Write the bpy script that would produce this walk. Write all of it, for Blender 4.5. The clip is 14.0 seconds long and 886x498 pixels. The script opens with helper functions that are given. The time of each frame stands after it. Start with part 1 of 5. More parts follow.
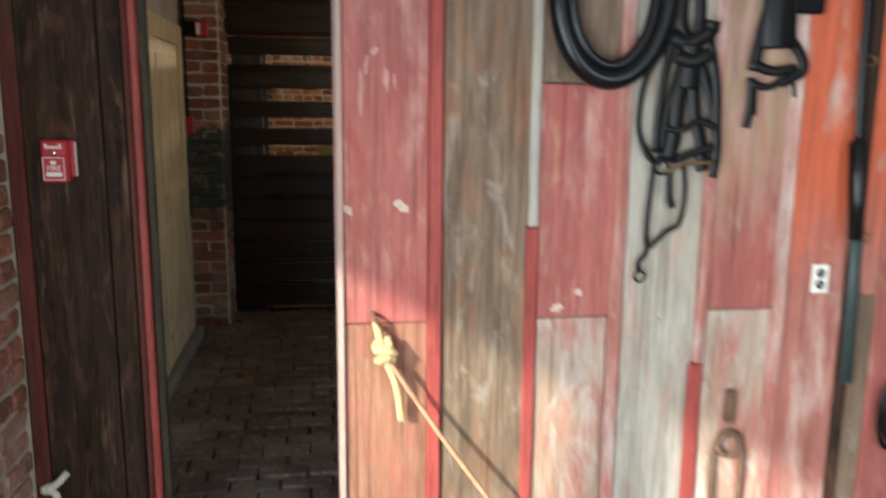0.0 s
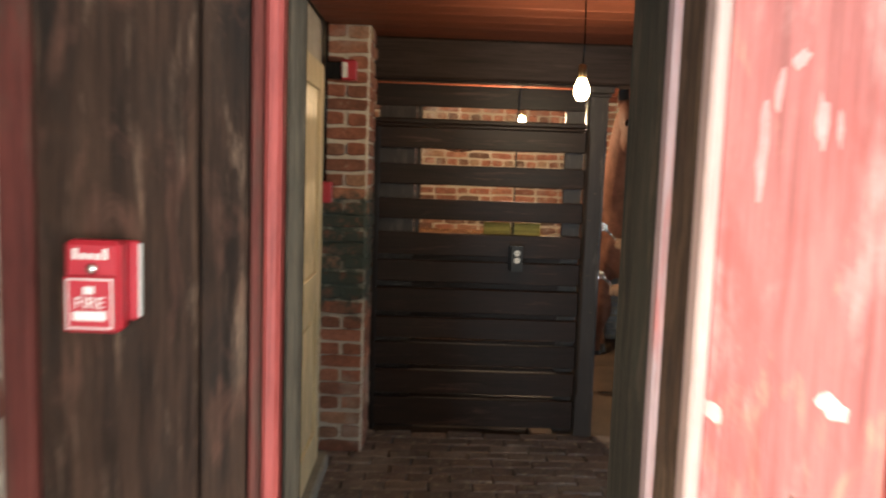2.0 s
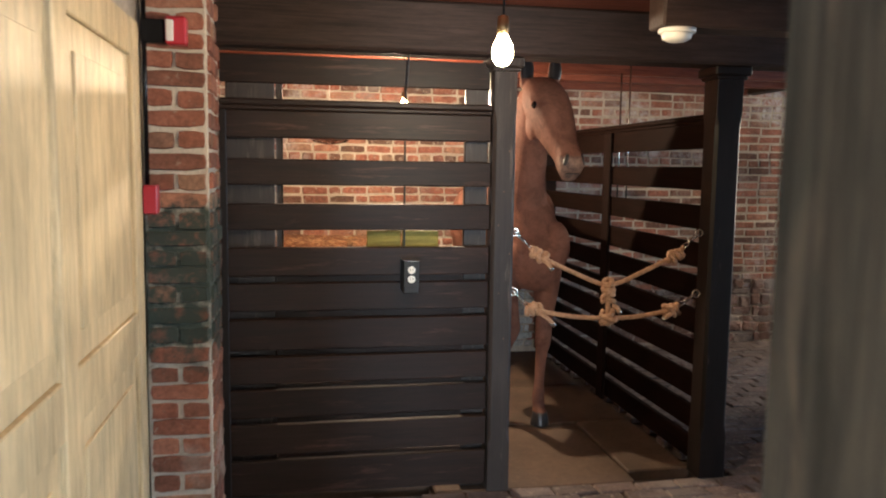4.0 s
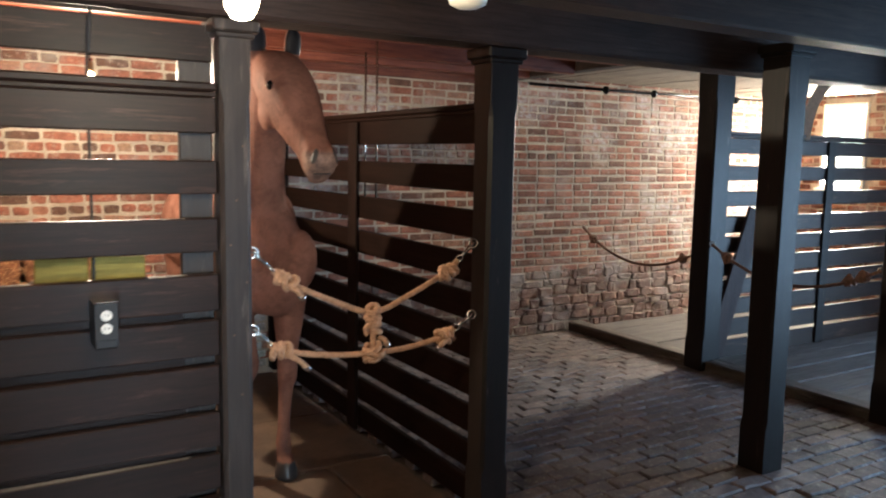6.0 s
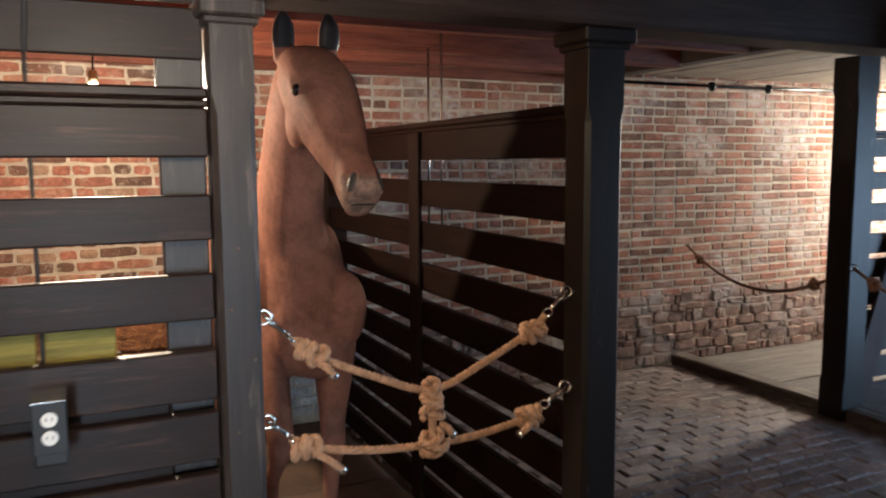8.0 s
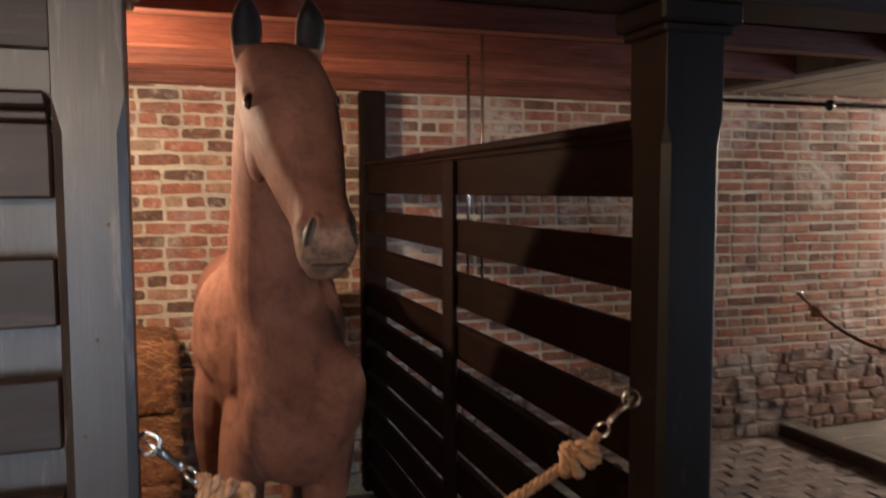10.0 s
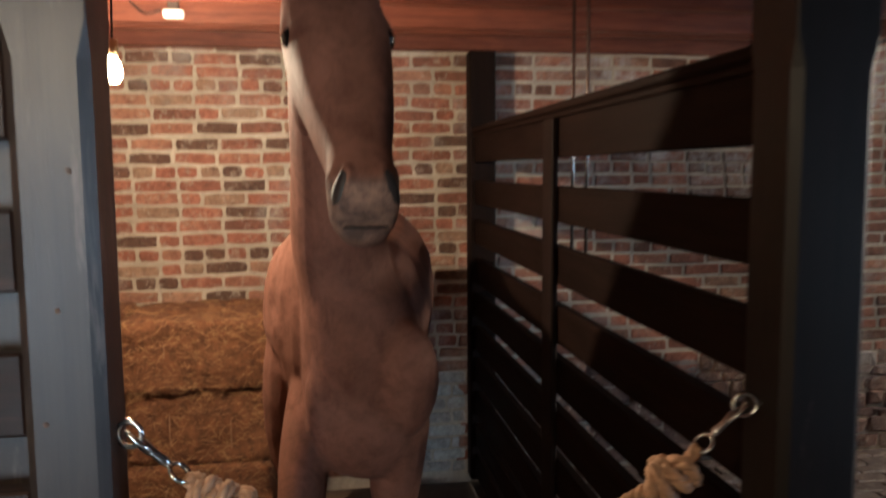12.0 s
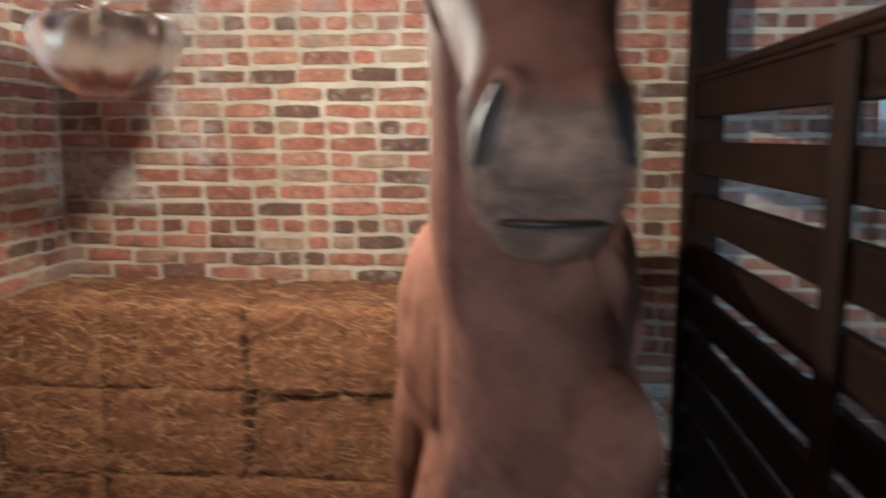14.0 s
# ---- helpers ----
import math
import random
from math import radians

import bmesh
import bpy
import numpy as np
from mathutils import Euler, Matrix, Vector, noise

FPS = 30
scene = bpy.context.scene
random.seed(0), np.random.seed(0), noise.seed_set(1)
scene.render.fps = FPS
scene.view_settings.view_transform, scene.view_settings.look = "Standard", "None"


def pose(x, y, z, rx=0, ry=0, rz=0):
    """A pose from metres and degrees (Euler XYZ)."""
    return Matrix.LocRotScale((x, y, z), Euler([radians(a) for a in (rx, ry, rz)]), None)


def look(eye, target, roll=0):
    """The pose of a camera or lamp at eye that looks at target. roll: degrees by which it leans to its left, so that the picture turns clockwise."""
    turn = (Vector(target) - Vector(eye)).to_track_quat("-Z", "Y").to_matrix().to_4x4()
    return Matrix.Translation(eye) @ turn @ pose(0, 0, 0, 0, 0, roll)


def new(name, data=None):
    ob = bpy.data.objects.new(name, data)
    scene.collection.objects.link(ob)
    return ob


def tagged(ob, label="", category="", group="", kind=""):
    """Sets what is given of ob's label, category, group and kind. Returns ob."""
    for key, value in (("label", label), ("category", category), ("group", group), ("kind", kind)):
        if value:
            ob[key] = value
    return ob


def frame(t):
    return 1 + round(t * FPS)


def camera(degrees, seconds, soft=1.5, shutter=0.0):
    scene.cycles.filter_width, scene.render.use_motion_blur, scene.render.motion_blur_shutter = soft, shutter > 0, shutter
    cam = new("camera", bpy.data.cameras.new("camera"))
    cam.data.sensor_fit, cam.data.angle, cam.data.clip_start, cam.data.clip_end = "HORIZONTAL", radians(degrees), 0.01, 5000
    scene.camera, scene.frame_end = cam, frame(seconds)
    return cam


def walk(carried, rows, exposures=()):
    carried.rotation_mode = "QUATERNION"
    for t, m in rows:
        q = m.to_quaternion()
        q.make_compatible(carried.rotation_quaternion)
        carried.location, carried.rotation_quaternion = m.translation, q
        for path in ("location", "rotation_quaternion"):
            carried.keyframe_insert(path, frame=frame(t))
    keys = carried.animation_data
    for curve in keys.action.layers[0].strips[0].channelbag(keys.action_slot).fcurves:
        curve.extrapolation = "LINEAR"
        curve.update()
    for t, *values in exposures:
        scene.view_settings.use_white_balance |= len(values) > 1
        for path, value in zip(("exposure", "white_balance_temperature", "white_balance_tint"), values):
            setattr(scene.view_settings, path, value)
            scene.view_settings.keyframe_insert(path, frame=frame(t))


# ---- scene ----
cam = camera(59.0, 14.0, 2.0, 0.85)
METRES, EYE, TILT, LEAN, TURN = 6.0, 1.5, 0.0, 0.0, -8.9
ROWS = [
    (0.0, 0.0, 0.0, 0.0, 0.1, -10.35, -0.57),
    (0.5, -0.0207, 0.0448, 0.0013, 1.89, -8.85, -2.46),
    (1.0, -0.0374, 0.1068, -0.0048, 5.68, -9.76, -1.28),
    (1.5, -0.0565, 0.1602, -0.0029, 10.71, -7.9, -0.8),
    (2.0, -0.0881, 0.2181, 0.0001, 7.96, -5.86, -1.97),
    (2.5, -0.1013, 0.2655, -0.0, 2.93, -6.3, -1.98),
    (5.0, -0.1134, 0.4446, -0.0018, -5.42, -5.75, -0.39),
    (5.5, -0.1135, 0.4822, -0.002, -12.56, -7.48, -1.1),
    (6.0, -0.1073, 0.5103, 0.0081, -22.14, -6.74, -1.07),
    (6.5, -0.0964, 0.5388, 0.0131, -22.55, -7.29, -0.67),
    (7.0, -0.0886, 0.5632, 0.0163, -20.38, -6.78, 0.06),
    (9.5, -0.0051, 0.7329, 0.0142, -12.24, -5.76, -0.17),
    (10.0, 0.0053, 0.7464, 0.0202, -9.78, -4.29, 0.17),
    (10.5, 0.0209, 0.7541, 0.0229, -5.46, -3.45, 0.04),
    (11.0, 0.0304, 0.7611, 0.0225, -2.4, -3.69, 0.21),
    (11.5, 0.0375, 0.7695, 0.0207, -0.85, -3.74, 0.17),
    (12.0, 0.0354, 0.7926, 0.0112, 0.43, -5.75, 0.39),
    (12.5, 0.0263, 0.8333, 0.0057, 0.76, -9.04, -2.23),
    (13.0, 0.0289, 0.8611, 0.0039, 2.1, -11.58, -2.31),
    (13.5, 0.0371, 0.894, 0.0054, 7.56, -9.74, -0.6),
    (14.0, 0.0214, 0.9192, 0.0054, 13.79, -8.18, -0.15),
]
EXPOSURES = [(0.0, 0.82, 5900, 2), (0.6, 1.0, 6000, 2), (1.0, 1.3, 5950, 0), (1.5, 2.0, 5950, 0), (2.0, 2.25, 6250, 3), (2.5, 2.5, 6300, 5), (5.0, 3.3, 5200, 2), (7.0, 3.25, 5200, 0), (9.5, 2.74, 5600, 9), (11.0, 2.62, 5750, 6), (12.0, 2.62, 5400, 3), (12.5, 2.76, 4950, 0), (13.0, 2.84, 4600, -3), (14.0, 3.06, 4400, -6)]
walk(cam, [(t, pose(0, 0, EYE, TILT, LEAN, TURN) @ pose(METRES * x, METRES * y, METRES * z, 90 + pitch, roll, yaw)) for t, x, y, z, yaw, pitch, roll in ROWS], EXPOSURES)

# ---- world, sun, lamps ----
SUN_FROM = Vector((-0.68, -0.62, 0.40)).normalized()
world = bpy.data.worlds.new("sky")
scene.world = world
world.use_nodes = True
wn = world.node_tree.nodes
sky = wn.new("ShaderNodeTexSky")
sky.sky_type = "NISHITA"
sky.sun_disc = False
sky.sun_elevation = math.asin(SUN_FROM.z)
sky.sun_rotation = math.atan2(SUN_FROM.x, SUN_FROM.y)
world.node_tree.links.new(sky.outputs[0], wn["Background"].inputs[0])
wn["Background"].inputs[1].default_value = 0.12

sun = new("sun", bpy.data.lights.new("sun", "SUN"))
sun.data.energy, sun.data.angle, sun.data.color = 5.0, radians(3.0), (1.0, 0.89, 0.72)
sun.matrix_world = look(SUN_FROM * 20, (0, 0, 0))


def area_light(name, eye, target, w, h, power, color):
    ob = new(name, bpy.data.lights.new(name, "AREA"))
    ob.data.shape, ob.data.size, ob.data.size_y = "RECTANGLE", w, h
    ob.data.energy, ob.data.color = power, color
    ob.matrix_world = look(eye, target)
    return ob


def bulb_light(name, at, power, color, radius=0.03):
    ob = new(name, bpy.data.lights.new(name, "POINT"))
    ob.data.energy, ob.data.color, ob.data.shadow_soft_size = power, color, radius
    ob.location = at
    return ob


WARM = (1.0, 0.70, 0.43)
DAY = (0.64, 0.79, 1.0)
BULB_A = (0.29, 4.62, 1.84)
BULB_B = (0.335, 7.12, 1.865)
# daylight panels in the window and in unseen openings added to let light in
area_light("unseen_door_daylight", (2.3, -2.45, 1.3), (1.6, 2.0, 1.2), 2.4, 2.2, 50, (0.95, 0.97, 1.0))
# added panel in an unseen west opening, for side light and sheen on posts
area_light("unseen_yard_daylight", (-0.93, -0.8, 0.9), (2.0, -0.6, 1.1), 2.6, 1.7, 118, (0.90, 0.95, 1.0))
area_light("window_daylight", (7.53, 7.92, 1.73), (5.0, 7.75, 1.5), 0.46, 0.80, 34, (1.0, 0.78, 0.55))
area_light("yard_door_daylight", (7.53, 4.3, 1.1), (4.0, 5.2, 0.8), 2.0, 2.0, 18, DAY)
bulb_light("bulb_light_aisle", BULB_A, 3.8, WARM)
bulb_light("bulb_light_stall", BULB_B, 17.0, WARM)

# ---- materials ----
def node_mat(name, rough=0.7, metal=0.0):
    m = bpy.data.materials.new(name)
    m.use_nodes = True
    b = m.node_tree.nodes["Principled BSDF"]
    b.inputs["Roughness"].default_value = rough
    b.inputs["Metallic"].default_value = metal
    return m, m.node_tree.nodes, m.node_tree.links, b


def coords(n, l, scale, world_space=False, jitter=True):
    """Stretched coordinates, moved by a random amount for each object."""
    if world_space:
        src = n.new("ShaderNodeNewGeometry").outputs["Position"]
    else:
        src = n.new("ShaderNodeTexCoord").outputs["Object"]
    mp = n.new("ShaderNodeMapping")
    mp.inputs["Scale"].default_value = scale
    if jitter:
        info = n.new("ShaderNodeObjectInfo")
        mul = n.new("ShaderNodeMath")
        mul.operation, mul.inputs[1].default_value = "MULTIPLY", 37.0
        l.new(info.outputs["Random"], mul.inputs[0])
        add = n.new("ShaderNodeVectorMath")
        add.operation = "ADD"
        l.new(src, add.inputs[0])
        l.new(mul.outputs[0], add.inputs[1])
        src = add.outputs[0]
    l.new(src, mp.inputs["Vector"])
    return mp.outputs[0]


def noise_tex(n, l, vec, scale, detail=4.0, rough=0.6, distort=0.0):
    t = n.new("ShaderNodeTexNoise")
    t.inputs["Scale"].default_value, t.inputs["Detail"].default_value = scale, detail
    t.inputs["Roughness"].default_value, t.inputs["Distortion"].default_value = rough, distort
    l.new(vec, t.inputs["Vector"])
    return t.outputs["Fac"]


def ramp(n, l, fac, stops):
    r = n.new("ShaderNodeValToRGB")
    while len(r.color_ramp.elements) < len(stops):
        r.color_ramp.elements.new(0.5)
    for e, (p, c) in zip(r.color_ramp.elements, stops):
        e.position = p
        e.color = (*c, 1) if len(c) == 3 else c
    l.new(fac, r.inputs[0])
    return r.outputs[0]


def mix(n, l, fac, a, b, mode="MIX"):
    m = n.new("ShaderNodeMix")
    m.data_type, m.blend_type = "RGBA", mode
    if hasattr(fac, "links"):
        l.new(fac, m.inputs[0])
    else:
        m.inputs[0].default_value = fac
    for s, v in ((6, a), (7, b)):
        if hasattr(v, "links"):
            l.new(v, m.inputs[s])
        else:
            m.inputs[s].default_value = (*v, 1)
    return m.outputs[2]


def bump(n, l, b, height, strength, dist=0.01):
    bp = n.new("ShaderNodeBump")
    bp.inputs["Strength"].default_value, bp.inputs["Distance"].default_value = strength, dist
    l.new(height, bp.inputs["Height"])
    l.new(bp.outputs[0], b.inputs["Normal"])


def wood(name, dark, light, along="z", rough=0.6, wear=None, wear_at=0.62, bump_s=0.5, spread=0.25, wear_scale=1.0, coat=1.0, spec=0.5, blotch=(), fade=None):
    """Grain along one axis, tone that differs from board to board, and optional worn patches."""
    m, n, l, b = node_mat(name, rough)
    st = {"x": (1, 14, 14), "y": (14, 1, 14), "z": (14, 14, 1)}[along]
    v = coords(n, l, st)
    g = noise_tex(n, l, v, 3.0, 8, 0.7, 0.6)
    fine = noise_tex(n, l, v, 14.0, 6, 0.75)
    col = ramp(n, l, g, [(0.3, dark), (0.72, light)])
    col = mix(n, l, 0.5 * coat, col, ramp(n, l, fine, [(0.3, (0.35,) * 3), (0.7, (1.0,) * 3)]), "MULTIPLY")
    if wear:
        v2 = coords(n, l, {"x": (0.7, 6, 6), "y": (6, 0.7, 6), "z": (6, 6, 0.7)}[along])
        w = noise_tex(n, l, v2, 2.4 * wear_scale, 8, 0.72, 0.4)
        col = mix(n, l, ramp(n, l, w, [(wear_at - 0.05, (0, 0, 0)), (wear_at + 0.07, (1, 1, 1))]), col, wear)
    if fade:
        z_lo, z_hi, other = fade
        src = n.new("ShaderNodeTexCoord").outputs["Object"]
        sep = n.new("ShaderNodeSeparateXYZ")
        l.new(src, sep.inputs[0])
        wob = n.new("ShaderNodeMath")
        wob.operation = "MULTIPLY_ADD"
        wob.inputs[1].default_value = 0.9
        l.new(noise_tex(n, l, coords(n, l, (9, 9, 1.3)), 1.6, 7, 0.65, 0.4), wob.inputs[0])
        l.new(sep.outputs[2], wob.inputs[2])
        up = n.new("ShaderNodeMapRange")
        up.inputs[1].default_value, up.inputs[2].default_value = z_lo + 0.45, z_hi + 0.45
        l.new(wob.outputs[0], up.inputs[0])
        col = mix(n, l, up.outputs[0], col, mix(n, l, 0.45, other, ramp(n, l, g, [(0.3, tuple(0.6 * c for c in other)), (0.72, other)])))
    for k, (tone_b, at_b) in enumerate(blotch):
        vb = coords(n, l, {"x": (0.45, 1.4, 1.4), "y": (1.4, 0.45, 1.4), "z": (1.4, 1.4, 0.45)}[along])
        nb = noise_tex(n, l, vb, (6.5, 9.0, 4.0)[k], 7, 0.62, 0.3 + 0.5 * k)
        col = mix(n, l, ramp(n, l, nb, [(at_b - 0.04, (0, 0, 0)), (at_b + 0.13, (0.9,) * 3)]), col, tone_b)
    if blotch:
        drip = noise_tex(n, l, coords(n, l, {"x": (0.6, 22, 22), "y": (22, 0.6, 22), "z": (22, 22, 0.6)}[along]), 2.2, 6, 0.65, 0.2)
        col = mix(n, l, 0.55, col, ramp(n, l, drip, [(0.36, (0.46, 0.44, 0.42)), (0.50, (1.0,) * 3)]), "MULTIPLY")
    v3 = coords(n, l, {"x": (1.5, 6, 6), "y": (6, 1.5, 6), "z": (6, 6, 1.5)}[along])
    broad = noise_tex(n, l, v3, 1.6, 6, 0.7, 0.8)
    col = mix(n, l, 0.7 * coat, col, ramp(n, l, broad, [(0.28, (0.42,) * 3), (0.62, (1.0,) * 3)]), "MULTIPLY")
    scr = noise_tex(n, l, coords(n, l, {"x": (1.2, 60, 60), "y": (60, 1.2, 60), "z": (60, 60, 1.2)}[along]), 2.0, 4, 0.6)
    col = mix(n, l, 0.6 * coat, col, ramp(n, l, scr, [(0.34, (0.45,) * 3), (0.5, (1.0,) * 3)]), "MULTIPLY")
    info = n.new("ShaderNodeObjectInfo")
    tone = ramp(n, l, info.outputs["Random"], [(0.0, (1 - spread,) * 3), (1.0, (1.0,) * 3)])
    col = mix(n, l, 1.0, col, tone, "MULTIPLY")
    l.new(col, b.inputs["Base Color"])
    b.inputs["Specular IOR Level"].default_value = spec if coat < 1.0 else 0.22
    rr = n.new("ShaderNodeMapRange")
    rr.inputs[3].default_value, rr.inputs[4].default_value = rough - 0.12, min(1.0, rough + (0.15 if coat == 1.0 else 0.34))
    l.new(fine if coat == 1.0 else mix(n, l, 0.5, broad, fine), rr.inputs[0])
    l.new(rr.outputs[0], b.inputs["Roughness"])
    bump(n, l, b, fine if coat == 1.0 else mix(n, l, 0.45, broad, fine), bump_s, 0.004)
    return m


def green_stain(n, l, v, col):
    """Old dark green paint left in a ragged band across the pier."""
    sep = n.new("ShaderNodeSeparateXYZ")
    l.new(v, sep.inputs[0])
    wob = n.new("ShaderNodeMath")
    wob.operation = "MULTIPLY_ADD"
    wob.inputs[1].default_value, wob.inputs[2].default_value = 0.5, -0.25
    l.new(noise_tex(n, l, v, 8, 7, 0.7), wob.inputs[0])
    add = n.new("ShaderNodeMath")
    add.operation = "ADD"
    l.new(sep.outputs[2], add.inputs[0])
    l.new(wob.outputs[0], add.inputs[1])
    rise = n.new("ShaderNodeMapRange")
    rise.inputs[1].default_value, rise.inputs[2].default_value = 0.70, 0.80
    l.new(add.outputs[0], rise.inputs[0])
    fall = n.new("ShaderNodeMapRange")
    fall.inputs[1].default_value, fall.inputs[2].default_value = 1.38, 1.30
    l.new(add.outputs[0], fall.inputs[0])
    both = n.new("ShaderNodeMath")
    both.operation = "MULTIPLY"
    l.new(rise.outputs[0], both.inputs[0])
    l.new(fall.outputs[0], both.inputs[1])
    patch = ramp(n, l, noise_tex(n, l, v, 17, 5, 0.6), [(0.30, (0.35,) * 3), (0.5, (0.95,) * 3)])
    return mix(n, l, mix(n, l, 1.0, both.outputs[0], patch, "MULTIPLY"), col, (0.025, 0.045, 0.04))


def brick_mat(name, stops, grime=(0.30, 0.27, 0.25), grime_at=0.66, rough=0.9, island=False, stain=False, patch=False, smear_at=0.545):
    m, n, l, b = node_mat(name, rough)
    if island:
        rnd = n.new("ShaderNodeNewGeometry").outputs["Random Per Island"]
    else:
        rnd = n.new("ShaderNodeObjectInfo").outputs["Random"]
    col = ramp(n, l, rnd, stops)
    v = coords(n, l, (1, 1, 1), True, False)
    fine = noise_tex(n, l, v, 55, 8, 0.7)
    mid = noise_tex(n, l, v, 11, 6, 0.65)
    big = noise_tex(n, l, v, 2.3, 5, 0.6)
    col = mix(n, l, 0.9, col, ramp(n, l, fine, [(0.3, (0.45,) * 3), (0.65, (1.0,) * 3)]), "MULTIPLY")
    col = mix(n, l, 0.8, col, ramp(n, l, mid, [(0.32, (0.5,) * 3), (0.6, (1.0,) * 3)]), "MULTIPLY")
    smear = noise_tex(n, l, v, 26, 8, 0.72, 0.5)
    col = mix(n, l, ramp(n, l, smear, [(smear_at, (0, 0, 0)), (smear_at + 0.13, (0.7,) * 3)]), col, (0.43, 0.37, 0.30))
    col = mix(n, l, ramp(n, l, big, [(grime_at - 0.08, (0, 0, 0)), (grime_at + 0.1, (0.75,) * 3)]), col, grime)
    if patch:
        lime = mix(n, l, 1.0, ramp(n, l, noise_tex(n, l, v, 1.25, 6, 0.62, 0.5), [(0.50, (0, 0, 0)), (0.62, (1.0,) * 3)]), ramp(n, l, noise_tex(n, l, v, 19, 7, 0.7), [(0.40, (0.1,) * 3), (0.60, (0.9,) * 3)]), "MULTIPLY")
        col = mix(n, l, lime, col, (0.50, 0.48, 0.47))
        soot = ramp(n, l, noise_tex(n, l, v, 1.9, 5, 0.6, 0.3), [(0.54, (1.0,) * 3), (0.70, (0.60, 0.56, 0.58))])
        col = mix(n, l, 1.0, col, soot, "MULTIPLY")
    if stain:
        col = green_stain(n, l, v, col)
    l.new(col, b.inputs["Base Color"])
    bump(n, l, b, mix(n, l, 0.5, fine, mid), 0.7, 0.006)
    return m


def rough_mat(name, a, b2, scale=12, rough=0.9, bump_s=0.6, big=1.8, metal=0.0, stain=False):
    m, n, l, b = node_mat(name, rough, metal)
    v = coords(n, l, (1, 1, 1), True, False)
    f = noise_tex(n, l, v, scale * 4, 8, 0.7)
    g = noise_tex(n, l, v, big, 6, 0.65)
    col = ramp(n, l, g, [(0.3, a), (0.7, b2)])
    col = mix(n, l, 0.6, col, ramp(n, l, f, [(0.3, (0.5,) * 3), (0.65, (1.0,) * 3)]), "MULTIPLY")
    if stain:
        col = green_stain(n, l, v, col)
    l.new(col, b.inputs["Base Color"])
    bump(n, l, b, f, bump_s, 0.008)
    return m


def plain(name, color, rough=0.5, metal=0.0, vary=0.15, bump_s=0.1):
    m, n, l, b = node_mat(name, rough, metal)
    v = coords(n, l, (1, 1, 1), False, False)
    f = noise_tex(n, l, v, 40, 5, 0.6)
    col = ramp(n, l, f, [(0.3, tuple(c * (1 - vary) for c in color)), (0.7, tuple(min(1, c * (1 + vary)) for c in color))])
    l.new(col, b.inputs["Base Color"])
    bump(n, l, b, f, bump_s, 0.003)
    return m



def horse_coat():
    """Satin bay paint with a greyed nose."""
    m, n, l, b = node_mat("bay_statue_coat", 0.5)
    v = coords(n, l, (1, 1, 1), False, False)
    f = noise_tex(n, l, v, 60, 6, 0.65)
    g = noise_tex(n, l, v, 5, 6, 0.65)
    col = ramp(n, l, g, [(0.3, (0.150, 0.071, 0.050)), (0.7, (0.245, 0.115, 0.080))])
    blotch = noise_tex(n, l, v, 13, 7, 0.7, 0.6)
    col = mix(n, l, 0.8, col, ramp(n, l, blotch, [(0.34, (0.62, 0.60, 0.60)), (0.56, (1.0,) * 3)]), "MULTIPLY")
    col = mix(n, l, 0.3, col, ramp(n, l, f, [(0.35, (0.6,) * 3), (0.6, (1.0,) * 3)]), "MULTIPLY")
    sep = n.new("ShaderNodeSeparateXYZ")
    l.new(v, sep.inputs[0])
    near = n.new("ShaderNodeMapRange")
    near.inputs[1].default_value, near.inputs[2].default_value = 6.05, 5.99
    l.new(sep.outputs[1], near.inputs[0])
    low = n.new("ShaderNodeMapRange")
    low.inputs[1].default_value, low.inputs[2].default_value = 1.565, 1.545
    l.new(sep.outputs[2], low.inputs[0])
    k = n.new("ShaderNodeMath")
    k.operation = "MULTIPLY"
    l.new(near.outputs[0], k.inputs[0])
    l.new(low.outputs[0], k.inputs[1])
    grey = ramp(n, l, noise_tex(n, l, v, 22, 6, 0.7), [(0.40, (0.12, 0.083, 0.072)), (0.58, (0.28, 0.18, 0.138))])
    col = mix(n, l, k.outputs[0], col, grey)
    l.new(col, b.inputs["Base Color"])
    r = n.new("ShaderNodeMapRange")
    b.inputs["Specular IOR Level"].default_value = 0.02
    r.inputs[3].default_value, r.inputs[4].default_value = 0.55, 0.75
    l.new(g, r.inputs[0])
    l.new(r.outputs[0], b.inputs["Roughness"])
    bump(n, l, b, mix(n, l, 0.5, f, blotch), 0.3, 0.006)
    return m


M = {}
BRICK_STOPS = [(0.0, (0.15, 0.082, 0.056)), (0.13, (0.17, 0.088, 0.058)), (0.21, (0.27, 0.115, 0.075)), (0.42, (0.41, 0.155, 0.095)), (0.62, (0.44, 0.18, 0.115)), (0.84, (0.46, 0.23, 0.145)), (0.94, (0.42, 0.27, 0.18)), (1.0, (0.30, 0.15, 0.10))]
M["brick"] = brick_mat("old_red_brick", BRICK_STOPS)
M["brick_far"] = brick_mat("old_red_brick_run", [(p, tuple(0.72 * a + 0.28 * k for a, k in zip(c, (0.34, 0.130, 0.080)))) for p, c in BRICK_STOPS], (0.46, 0.38, 0.34), 0.64, island=True, patch=True, smear_at=0.57)
M["brick_pier"] = brick_mat("stained_pier_brick", BRICK_STOPS[2:], (0.55, 0.50, 0.45), 0.67, stain=True, smear_at=0.60)
M["brick_pier_far"] = brick_mat("stained_pier_brick_run", BRICK_STOPS[2:], (0.55, 0.50, 0.45), 0.67, island=True, stain=True, smear_at=0.60)
M["mortar_pier"] = rough_mat("stained_lime_mortar", (0.52, 0.47, 0.39), (0.68, 0.62, 0.53), 14, stain=True)
